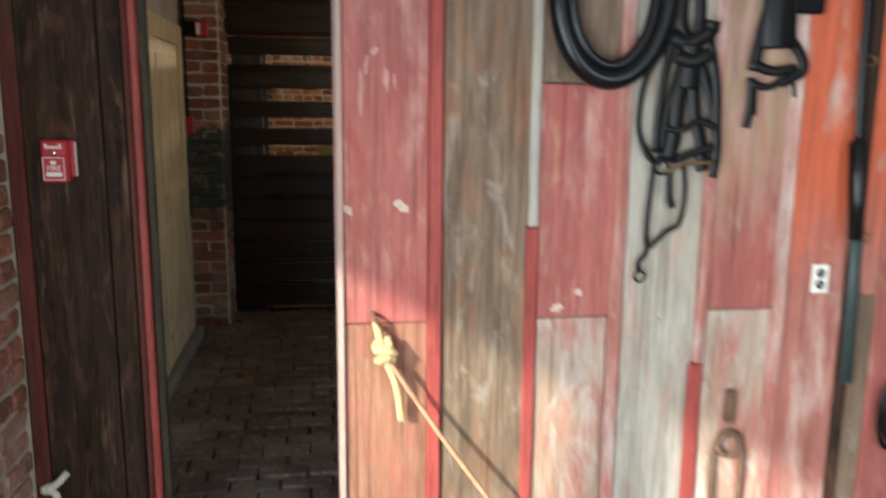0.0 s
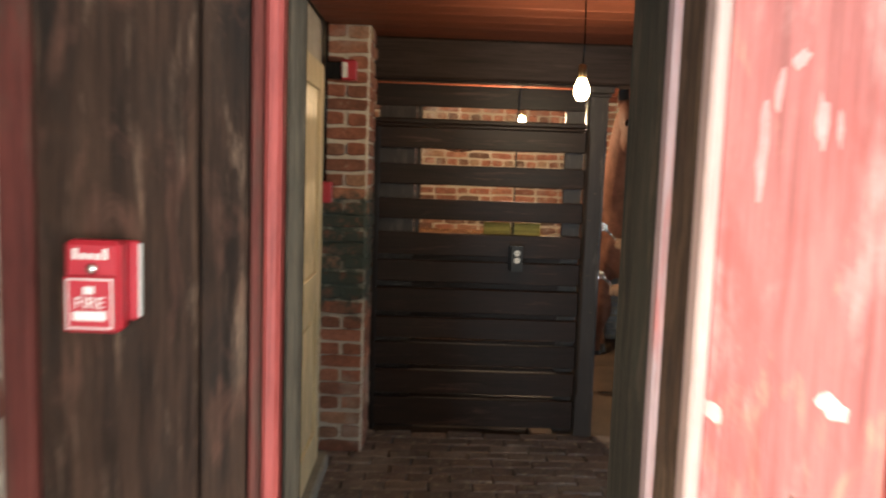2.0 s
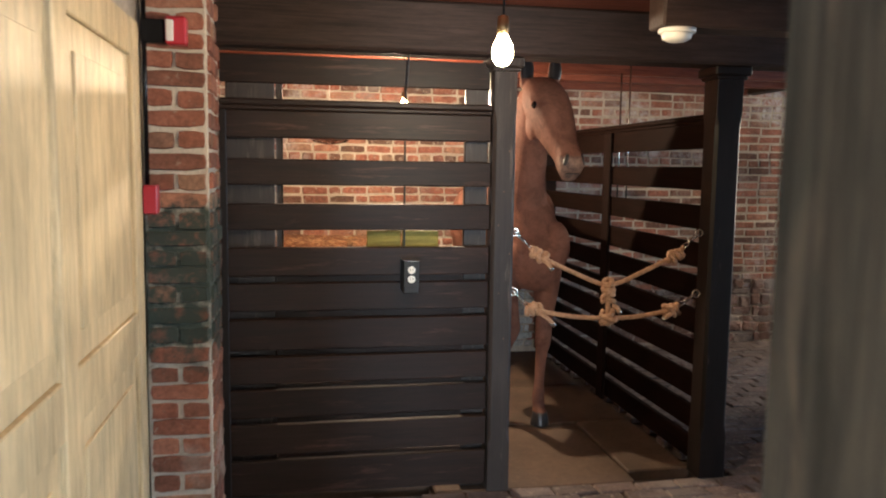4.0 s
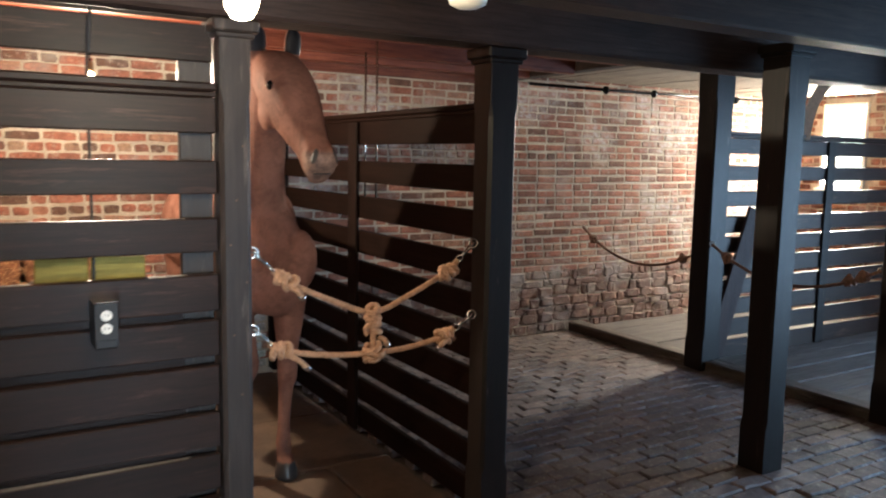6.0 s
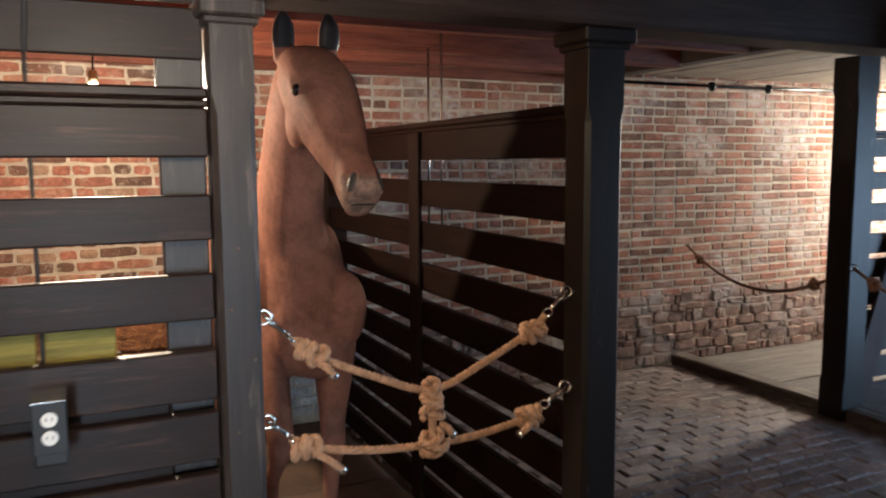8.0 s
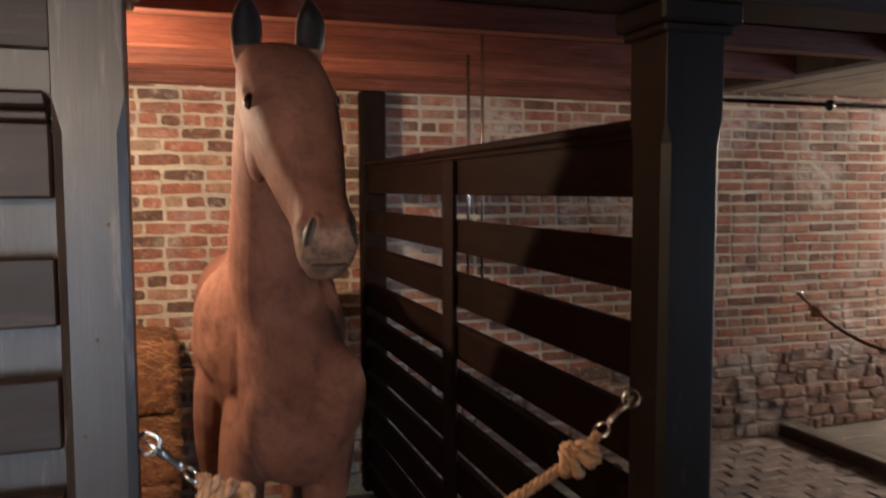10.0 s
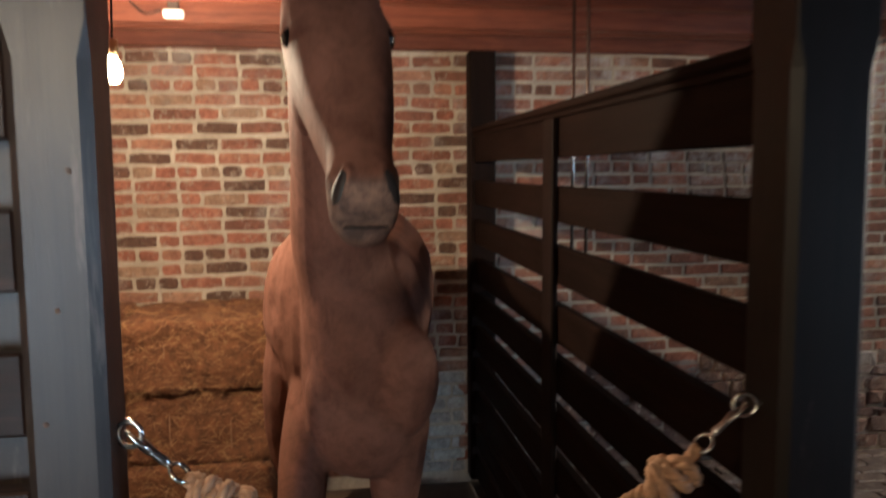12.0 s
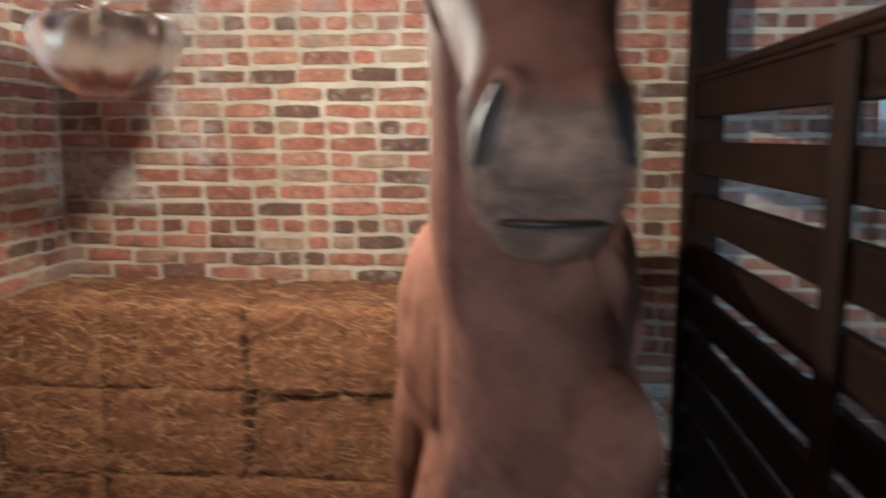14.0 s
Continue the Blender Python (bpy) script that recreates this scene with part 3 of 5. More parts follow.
        cbox(bm, (x0 - 0.012, y0 - 0.012, top - 0.03), (x1 + 0.012, y1 + 0.012, top - 0.012), 0.004)
        cbox(bm, (x0 - 0.025, y0 - 0.025, top - 0.012), (x1 + 0.025, y1 + 0.025, top + 0.03), 0.006)
        part("capital", bm, M[mat], t)
    return t


post("stall_post", 0.548, 0.652, 5.725, 5.835, 1.95, "dark brown painted square post with moulded cap at the horse stall")
post("stall_post", 1.612, 1.745, 5.715, 5.84, 1.95, "dark brown chamfered square post at the corner of the horse stall", mat="post_shaded")
post("alley_post", 3.16, 3.31, 5.50, 5.65, 2.08, "dark square post with a moulded cap standing on the paving bricks", mat="post_shaded")
post("alley_post", 4.43, 4.62, 6.98, 7.15, 2.2, "dark tapering post at the end of a slatted partition", False, mat="post_shaded")
post("alley_post", 4.44, 4.61, 5.55, 5.715, 2.2, "dark square post at the edge of the far stalls", False, mat="post_shaded")


def fence(name, axis, at, u0, u1, label, stiles, group="slatted stall partitions", levels=LEVELS, mat=None, thick=0.034, back=1):
    """A partition of level slats between stiles, with a moulded rail on top."""
    mid = (u0 + u1) / 2
    t = thing(name, (mid, at, 0) if axis == "x" else (at, mid, 0), label, "partition", group)
    mat = mat or M["slat" if axis == "x" else "slat_y_shaded"]

    def blk(a, b, p, q, z0, z1, c):
        lo, hi = sorted((at + p * back, at + q * back))
        return box((a, lo, z0), (b, hi, z1), c, rnd=0.0015) if axis == "x" else box((lo, a, z0), (hi, b, z1), c, rnd=0.0015)
    for z0, z1 in levels:
        part("slat", blk(u0, u1, 0, thick, z0, z1, 0.004), mat, t)
    part("top_rail", blk(u0, u1, -0.02, thick + 0.02, 1.745, 1.772, 0.008), mat, t)
    part("rail_moulding", blk(u0, u1, -0.012, thick + 0.012, 1.727, 1.744, 0.005), mat, t)
    for a, b in stiles:
        part("stile", blk(a, b, -0.022, -0.001, 0.0, 1.726, 0.004), M["post_shaded"] if axis == "x" else M["slat_z_shaded"], t)
    return t


fence("slatted_partition", "x", STALL, -0.63, 0.543, "dark brown slatted stall front with narrow gaps", [(-0.63, -0.60)], levels=FRONT_LEVELS)
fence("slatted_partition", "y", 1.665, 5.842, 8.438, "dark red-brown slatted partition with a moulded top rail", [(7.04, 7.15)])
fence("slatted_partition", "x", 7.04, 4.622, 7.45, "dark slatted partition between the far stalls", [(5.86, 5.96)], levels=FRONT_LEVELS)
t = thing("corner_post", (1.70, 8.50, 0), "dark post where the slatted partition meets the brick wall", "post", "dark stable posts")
part("shaft", box((1.64, 8.44, 0), (1.77, 8.535, 2.14), 0.008), M["slat_z_shaded"], t)
# boards set behind the stall front
t = thing("stall_lining", (-0.03, 5.82, 0), "dark boards lining the inside of the slatted stall front", "panel")
part("upright_board", box((-0.61, 5.806, 0), (-0.405, 5.832, 1.95), 0.004), M["post"], t)
part("upright_board", box((-0.37, 5.834, 0), (-0.40, 5.86, 1.95), 0.004), M["post"], t)
part("upright_board", box((0.435, 5.806, 0), (0.543, 5.832, 1.95), 0.004), M["post"], t)
part("header_board", box((-0.63, 5.788, 1.842), (0.543, 5.804, 1.962), 0.004), M["slat"], t)
part("header_board", box((-0.63, 5.772, 1.970), (0.543, 5.786, 1.982), 0.002), M["slat"], t)
for (z0, z1), (y0, y1) in zip(FRONT_LEVELS[4:], FRONT_LEVELS[3:]):
    part("backing_board", box((-0.403, 5.788, z0 + 0.02), (0.433, 5.804, y0 - 0.012 + 0.02 * (z0 > 0.5)), 0.003, rnd=0.004), M["slat"], t)

# ---- beams over the posts ----
t = thing("ceiling_beam", (3.0, 5.76, 1.98), "dark heavy timber beam resting on the stall posts", "beam")
part("timber", box((-0.85, 5.68, 1.983), (7.45, 5.86, 2.2), 0.012), M["beam"], t)
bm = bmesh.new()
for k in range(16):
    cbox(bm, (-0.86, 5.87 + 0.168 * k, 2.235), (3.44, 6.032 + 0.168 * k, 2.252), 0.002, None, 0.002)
structure("ceiling_boards", bm, M["redboard_shaded"], "red-brown ceiling boards over the horse stall", "ceiling")
for y0, z0 in ((6.32, 2.135), (6.86, 2.145), (7.37, 2.13), (7.88, 2.14), (8.14, 2.165), (8.45, 2.14)):
    t = thing("stall_joist", (1.7, y0, z0), "red-brown ceiling joist over the horse stall", "joist", "red-brown joists over the stall")
    part("timber", box((-0.86, y0, z0), (3.44, y0 + 0.055, 2.234), 0.004, rnd=0.003), M["redboard"], t)
t = thing("header_beam", (3.51, 7.2, 2.15), "dark timber carrying the ends of the stall joists", "beam")
part("timber", box((3.445, 5.865, 2.15), (3.565, 8.55, 2.252), 0.008, rnd=0.003), M["beam"], t)
bm = bmesh.new()
for k in range(12):
    cbox(bm, (3.57 + 0.32 * k, 5.87, 2.235), (3.88 + 0.32 * k, 8.55, 2.25), 0.003, None, 0.004)
structure("ceiling_boards_far", bm, M["pale_board"], "pale worn ceiling boards above the far stalls", "ceiling")
bm = bmesh.new()
for k in range(17):
    cbox(bm, (-0.86, 2.80 + 0.17 * k, 2.20), (7.45, 2.967 + 0.17 * k, 2.222), 0.003, None, 0.002)
structure("ceiling_boards_aisle", bm, M["redboard"], "red-brown boards of the aisle ceiling", "ceiling")
for k, (x0, x1, y0, z0) in enumerate(((0.95, 7.4, 4.93, 2.0), (2.1, 7.4, 4.0, 2.03))):
    t = thing("ceiling_joist", ((x0 + x1) / 2, y0, z0), "dark rough-sawn ceiling joist", "joist", "dark ceiling joists")
    part("timber", box((x0, y0, z0), (x1, y0 + 0.13, 2.199), 0.008, rnd=0.003), M["beam"], t)

# ---- doorway ----
def board(name, lo, hi, mat, parent, label="", c=0.004):
    return part(name, box(lo, hi, c, rnd=0.001), mat, parent, label)


door_wall = thing("plank_wall", (1.5, FRONT, 0), "worn red and bare vertical boards of the tack room wall", "wall", kind="structure")
P = FRONT
W = door_wall
# right of the opening: boards and cover strips, from the opening outwards
board("edge_bead", (0.045, P - 0.012, 0), (0.066, P + 0.03, 2.8), M["bead"], W, "pale pink rounded edge bead", 0.009)
board("board", (0.068, P, 0.815), (0.332, P + 0.03, 2.8), M["red_paint"], W)
board("board", (0.068, P + 0.002, 0), (0.332, P + 0.03, 0.812), M["brown_foot"], W)
board("cover_strip", (0.330, P - 0.016, 0), (0.376, P + 0.012, 2.8), M["strip"], W, "red cover strip", 0.008)
board("board", (0.379, P, 0), (0.655, P + 0.03, 2.8), M["bare"], W)
board("cover_strip", (0.652, P - 0.014, 1.12), (0.686, P + 0.012, 2.8), M["grey_board"], W, "pale cover strip", 0.008)
board("cover_strip", (0.650, P - 0.012, 0), (0.690, P + 0.012, 1.118), M["strip"], W, "red cover strip", 0.006)
board("board", (0.690, P, 1.575), (0.940, P + 0.03, 2.8), M["bare"], W)
board("board", (0.690, P - 0.004, 0.815), (0.940, P + 0.03, 1.573), M["red_paint"], W)
board("board", (0.690, P + 0.006, 0), (0.940, P + 0.03, 0.812), M["tan_under_red"], W)
board("cover_strip", (0.938, P - 0.014, 0), (0.985, P + 0.012, 2.8), M["red_worn"], W, "pink worn cover strip", 0.008)
board("board", (0.988, P, 0), (1.250, P + 0.03, 2.8), M["grey_board"], W)
board("cover_strip", (1.248, P - 0.014, 0.64), (1.290, P + 0.012, 2.8), M["red_worn"], W, "pale pink cover strip", 0.008)
board("cover_strip", (1.235, P - 0.017, 0), (1.285, P + 0.012, 0.638), M["strip"], W, "bright red cover strip", 0.006)
board("board", (1.292, P - 0.003, 0.825), (1.530, P + 0.03, 2.8), M["tan_over_red"], W)
board("board", (1.292, P + 0.005, 0), (1.530, P + 0.03, 0.822), M["tan_under_red"], W)
board("cover_strip", (1.528, P - 0.014, 0), (1.575, P + 0.012, 2.8), M["red_worn"], W, "pink worn cover strip", 0.008)
board("board", (1.578, P, 0), (1.800, P + 0.03, 2.8), M["sunglow_red"], W)
board("cover_strip", (1.798, P - 0.014, 0), (1.842, P + 0.012, 2.8), M["dark_old"], W, "dark cover strip", 0.008)
board("board", (1.845, P, 0.86), (1.930, P + 0.03, 2.8), M["sunglow_red"], W)
board("board", (1.845, P + 0.002, 0), (1.930, P + 0.03, 0.859), M["bare"], W)
for k in range(8):
    board("board", (1.933 + 0.25 * k, P, 0), (2.180 + 0.25 * k, P + 0.03, 2.8), M["red_paint"], W)
# boards lining the opening
board("jamb_board", (0.050, P + 0.032, 0), (0.118, P + 0.148, 2.3), M["burnt_board"], W, "dark worn jamb board")
board("jamb_strip", (0.042, P + 0.150, 0), (0.118, P + 0.205, 2.3), M["pink_worn"], W, "pale worn pink jamb strip", 0.012)
board("jamb_board", (0.052, P + 0.207, 0), (0.118, P + 0.45, 2.3), M["green_board"], W, "dark greenish jamb board")
# left of the opening
board("edge_strip", (-0.886, P - 0.012, 0), (-0.842, P + 0.03, 2.8), M["red_brown"], W, "red-brown edge strip", 0.006)
board("board", (-0.840, P, 0), (-0.627, P + 0.03, 2.8), M["dark_old"], W, "dark weathered brown board")
board("board", (-0.622, P - 0.006, 0), (-0.560, P + 0.03, 2.8), M["dark_old"], W)
board("board", (-0.558, P, 0), (-0.538, P + 0.03, 2.8), M["red_brown"], W)
board("cover_strip", (-0.536, P - 0.022, 0), (-0.512, P + 0.02, 2.8), M["strip"], W, "bright red cover strip", 0.008)
board("board", (-0.510, P, 0), (-0.487, P + 0.022, 2.8), M["green_board"], W)
board("header_board", (-0.56, P + 0.04, 2.25), (0.12, P + 0.36, 2.8), M["dark_old"], W)

# ---- cream door and brick pier ----
door = thing("door_1", (-0.83, 4.4, 0), "cream painted panelled wooden door, closed", "door", kind="structure")
DX = -0.83
board("stile", (DX - 0.04, 3.32, 0.02), (DX, 3.44, 1.96), M["cream"], door)
board("stile", (DX - 0.04, 5.02, 0.02), (DX, 5.14, 1.96), M["cream"], door)
board("stile", (DX - 0.04, 4.17, 0.02), (DX, 4.29, 1.96), M["cream"], door)
for z0, z1 in ((0.02, 0.22), (0.86, 1.0), (1.84, 1.96)):
    board("rail", (DX - 0.04, 3.44, z0), (DX - 0.001, 4.17, z1), M["cream"], door)
    board("rail", (DX - 0.04, 4.29, z0), (DX - 0.001, 5.02, z1), M["cream"], door)
for y0 in (3.44, 4.29):
    for z0, z1 in ((0.22, 0.86), (1.0, 1.84)):
        pan = board("panel", (DX - 0.03, y0, z0), (DX - 0.014, y0 + 0.73, z1), M["cream"], door)
        board("raised_field", (DX - 0.02, y0 + 0.08, z0 + 0.08), (DX - 0.006, y0 + 0.65, z1 - 0.08), M["cream"], pan, "", 0.006)

structure("door_sill", box((-0.878, 3.22, -0.02), (-0.785, 5.20, 0.062), 0.012, rnd=0.004), M["slab_grey"], "worn grey sill under the cream door", "sill")
pier = structure("pier", box((-0.872, 5.39, -0.05), (-0.638, 5.80, 2.25), 0.004), M["mortar_pier"], "red brick pier with green paint stains", "pier")


# ---- the horse ----
from mathutils.bvhtree import BVHTree

def loft(bm, rings, seg=20, sq=1.0):
    """Skin over oval rings: place, half width across x, half height in the plane of travel."""
    pts = [Vector(r[0]) for r in rings]
    made = []
    for i, (c, rx, rv) in enumerate(rings):
        a, b = pts[max(i - 1, 0)], pts[min(i + 1, len(pts) - 1)]
        d = (b - a).normalized()
        x = Vector((1, 0, 0))
        x = (x - d * x.dot(d)).normalized()
        y = d.cross(x)
        row = []
        for k in range(seg):
            u, w = math.cos(2 * math.pi * k / seg), math.sin(2 * math.pi * k / seg)
            u, w = math.copysign(abs(u) ** sq, u), math.copysign(abs(w) ** sq, w)
            row.append(bm.verts.new(pts[i] + x * rx * u + y * rv * w))
        made.append(row)
    for a, b in zip(made, made[1:]):
        for k in range(seg):
            bm.faces.new([a[k], a[(k + 1) % seg], b[(k + 1) % seg], b[k]])
    bm.faces.new(made[0][::-1])
    bm.faces.new(made[-1])


def egg(bm, at, radii, turn=(0, 0, 0)):
    """A rounded lump."""
    m = Matrix.Translation(at) @ Euler([radians(a) for a in turn]).to_matrix().to_4x4() @ Matrix.Diagonal((*radii, 1))
    bmesh.ops.create_uvsphere(bm, u_segments=16, v_segments=10, radius=1.0, matrix=m)


def smooth_rings(rings, n=5):
    rows = [Vector((*c, rx)) for c, rx, rv in rings]
    cs = spline([r[0] for r in rings], n)
    ws = spline([(r[1], r[2], 0) for r in rings], n)
    return [(c, max(w.x, 0.004), max(w.y, 0.004)) for c, w in zip(cs, ws)]


NOSTRILS = []


def horse_mesh():
    bm = bmesh.new()
    body = [((1.09, 8.10, 1.18), 0.05, 0.08), ((1.09, 8.04, 1.18), 0.16, 0.18), ((1.09, 7.82, 1.17), 0.265, 0.275), ((1.05, 7.5, 1.12), 0.275, 0.275), ((1.015, 7.15, 1.13), 0.262, 0.270),
            ((0.995, 6.92, 1.13), 0.236, 0.245), ((1.01, 6.78, 1.05), 0.175, 0.22), ((1.02, 6.70, 1.02), 0.12, 0.14)]
    loft(bm, smooth_rings(body))
    neck = [((1.02, 6.68, 0.80), 0.11, 0.11), ((1.03, 6.68, 0.86), 0.145, 0.17), ((1.04, 6.695, 0.96), 0.166, 0.215), ((1.038, 6.71, 1.07), 0.168, 0.235), ((1.015, 6.73, 1.18), 0.150, 0.24), ((0.99, 6.735, 1.30), 0.126, 0.235), ((0.972, 6.69, 1.43), 0.120, 0.215), ((0.965, 6.615, 1.58), 0.105, 0.195), ((0.958, 6.525, 1.73), 0.096, 0.165), ((0.955, 6.44, 1.86), 0.084, 0.125), ((0.955, 6.40, 1.91), 0.055, 0.07)]
    loft(bm, smooth_rings(neck), 28, 0.92)
    head = [((0.956, 6.43, 1.905), 0.072, 0.05), ((0.958, 6.375, 1.893), 0.096, 0.09), ((0.965, 6.31, 1.845), 0.104, 0.115), ((0.974, 6.255, 1.79), 0.103, 0.127), ((0.985, 6.195, 1.725), 0.093, 0.122), ((0.996, 6.13, 1.65), 0.077, 0.097), ((1.003, 6.065, 1.583), 0.060, 0.079), ((1.006, 6.018, 1.535), 0.061, 0.074), ((1.008, 5.985, 1.50), 0.059, 0.066), ((1.009, 5.968, 1.482), 0.049, 0.045)]
    loft(bm, smooth_rings(head), 28, 0.73)
    # cheeks, brows, nostril rims, chin, breast and shoulders
    for s in (-1, 1):
        egg(bm, (0.972 + s * 0.064, 6.315 + s * 0.006, 1.73), (0.034, 0.085, 0.095), (35, 0, 0))
        egg(bm, (0.974 + s * 0.086, 6.245 + s * 0.008, 1.838), (0.026, 0.045, 0.024), (40, 0, 0))
        egg(bm, (0.985 + s * 0.060, 6.18, 1.715), (0.014, 0.085, 0.016), (48, 0, 0))
        egg(bm, (1.007 + s * 0.042, 5.992 + s * 0.003, 1.548), (0.022, 0.032, 0.034), (-20, 0, 0))
        egg(bm, (1.003 + s * 0.040, 6.055, 1.612), (0.016, 0.040, 0.022), (48, 0, 0))
        egg(bm, (0.968 + s * 0.052, 6.262, 1.86), (0.030, 0.030, 0.034), (40, 0, 0))
        egg(bm, (1.02 + s * 0.13, 7.80, 1.10), (0.12, 0.22, 0.25))
    egg(bm, (1.122, 6.555, 1.055), (0.090, 0.105, 0.150), (8, 0, 10))
    egg(bm, (0.955, 6.60, 1.000), (0.075, 0.085, 0.140), (8, 0, 10))
    egg(bm, (0.868, 6.95, 1.17), (0.112, 0.20, 0.22), (12, 0, 8))
    egg(bm, (0.900, 6.807, 1.16), (0.094, 0.245, 0.27), (6, 0, 21))
    egg(bm, (0.940, 6.780, 1.00), (0.080, 0.200, 0.24), (0, 0, 21))
    egg(bm, (0.842, 6.93, 0.92), (0.092, 0.125, 0.30), (0, 0, 0))
    egg(bm, (1.11, 6.84, 1.16), (0.10, 0.18, 0.22), (20, 0, 0))
    egg(bm, (1.009, 6.015, 1.462), (0.046, 0.044, 0.022), (-30, 0, 0))
    legs = [
        [((1.11, 6.68, 1.02), 0.085, 0.15), ((1.115, 6.66, 0.92), 0.088, 0.13), ((1.11, 6.64, 0.80), 0.073, 0.095), ((1.10, 6.63, 0.62), 0.05, 0.058), ((1.095, 6.62, 0.50), 0.047, 0.052), ((1.09, 6.63, 0.42), 0.034, 0.038), ((1.085, 6.64, 0.26), 0.028, 0.034), ((1.08, 6.635, 0.16), 0.036, 0.042), ((1.08, 6.62, 0.10), 0.036, 0.042), ((1.08, 6.60, 0.055), 0.05, 0.058), ((1.08, 6.595, 0.003), 0.056, 0.066)],
        [((0.905, 6.78, 1.02), 0.060, 0.10), ((0.890, 6.74, 0.92), 0.068, 0.11), ((0.872, 6.63, 0.80), 0.064, 0.088), ((0.865, 6.52, 0.67), 0.052, 0.058), ((0.865, 6.48, 0.60), 0.047, 0.05), ((0.865, 6.53, 0.53), 0.034, 0.036), ((0.86, 6.62, 0.43), 0.028, 0.03), ((0.86, 6.68, 0.37), 0.036, 0.036), ((0.86, 6.70, 0.31), 0.04, 0.045), ((0.86, 6.69, 0.25), 0.052, 0.055)],
        [((0.90, 7.85, 1.05), 0.11, 0.20), ((0.89, 7.84, 0.82), 0.085, 0.13), ((0.885, 7.93, 0.62), 0.05, 0.065), ((0.88, 8.02, 0.50), 0.042, 0.055), ((0.88, 8.0, 0.30), 0.03, 0.036), ((0.88, 7.98, 0.16), 0.036, 0.042), ((0.88, 7.95, 0.055), 0.05, 0.058), ((0.88, 7.94, 0.003), 0.056, 0.064)],
        [((1.14, 7.85, 1.05), 0.11, 0.20), ((1.15, 7.80, 0.82), 0.085, 0.13), ((1.155, 7.86, 0.62), 0.05, 0.065), ((1.16, 7.94, 0.50), 0.042, 0.055), ((1.16, 7.90, 0.30), 0.03, 0.036), ((1.16, 7.88, 0.16), 0.036, 0.042), ((1.16, 7.85, 0.055), 0.05, 0.058), ((1.16, 7.84, 0.003), 0.056, 0.064)]]
    for leg in legs:
        loft(bm, smooth_rings(leg), 14)
    for ex, lean in ((0.890, 0.002), (1.036, 0.008)):
        ear = [((ex, 6.40, 1.92), 0.03, 0.03), ((ex + lean, 6.40, 1.98), 0.038, 0.024), ((ex + lean * 1.5, 6.40, 2.03), 0.039, 0.02), ((ex + lean, 6.395, 2.07), 0.026, 0.015), ((ex + lean * 0.5, 6.39, 2.10), 0.005, 0.005)]
        loft(bm, smooth_rings(ear), 12)
    tail = [((1.09, 8.08, 1.26), 0.04, 0.04), ((1.09, 8.17, 1.14), 0.055, 0.05), ((1.09, 8.2, 0.85), 0.07, 0.06), ((1.09, 8.18, 0.55), 0.05, 0.05), ((1.09, 8.17, 0.4), 0.015, 0.015)]
    loft(bm, smooth_rings(tail), 12)
    # raised rims of the nostrils
    tree = BVHTree.FromBMesh(bm)
    for s, off in ((-1, 0.043), (1, 0.046)):
        place, normal, _, _ = tree.ray_cast(Vector((1.008 + s * off, 5.5, 1.540)), Vector((0, 1, 0)))
        n = (normal if normal.y < 0 else -normal) + Vector((s * 0.55, -0.3, 0.1))
        n.normalize()
        up = Vector((s * -0.10, -0.15, 1))
        up = (up - n * up.dot(n)).normalized()
        side = n.cross(up)
        NOSTRILS.append((place - n * 0.003, side, up, n))
        tube(bm, [place - n * 0.003 + side * 0.017 * math.cos(a) + up * (0.036 + 0.004 * math.sin(a)) * math.sin(a) for a in [2 * math.pi * k / 18 for k in range(18)]], 0.0055, 8, True)
    bmesh.ops.recalc_face_normals(bm, faces=bm.faces[:])
    return to_mesh("horse_shape", bm, M["horse"])


def fuse(me, voxel, rounds):
    """One skin over overlapping shapes."""
    ob = new("horse_draft", me)
    md = ob.modifiers.new("skin", "REMESH")
    md.mode, md.voxel_size = "VOXEL", voxel
    sm = ob.modifiers.new("soft", "SMOOTH")
    sm.factor, sm.iterations = 0.5, rounds
    dg = bpy.context.evaluated_depsgraph_get()
    out = bpy.data.meshes.new_from_object(ob.evaluated_get(dg))
    bpy.data.objects.remove(ob)
    return out


me = fuse(horse_mesh(), 0.0075, 5)
me.name = "horse_statue"
me.materials.clear()
for mm in (M["horse"], M["horse_black"], M["nostril"], M["eye"]):
    me.materials.append(mm)
for p in me.polygons:
    p.use_smooth = True
    c = p.center
    if (c.z > 1.97 and p.normal.y < -0.25) or (c.z < 0.085) or (c.y > 8.12) or (c.x < 0.95 and c.y < 7.2 and c.z < 0.29):
        p.material_index = 1
draft = bmesh.new()
draft.from_mesh(me)
for f in draft.faces:
    f.tag = True
for at, rad, turn in (((0.881, 6.205, 1.818), (0.014, 0.022, 0.020), (0, 0, 22)), ((1.071, 6.222, 1.82), (0.014, 0.022, 0.020), (0, 0, -20))):
    egg(draft, at, rad, turn)
for place, side, up, n in NOSTRILS:
    m = Matrix((side * 0.0155, up * 0.032, n * 0.008)).transposed().to_4x4()
    bmesh.ops.create_uvsphere(draft, u_segments=16, v_segments=10, radius=1.0, matrix=Matrix.Translation(place) @ m)
tube(draft, spline([(0.958, 6.018, 1.470), (0.976, 5.975, 1.473), (1.009, 5.960, 1.4735), (1.042, 5.976, 1.473), (1.060, 6.018, 1.470)], 5), 0.0028, 6)
for f in draft.faces:
    f.smooth = True
    if not f.tag:
        f.material_index = 3 if f.calc_center_median().z > 1.7 else 2
draft.to_mesh(me)
draft.free()
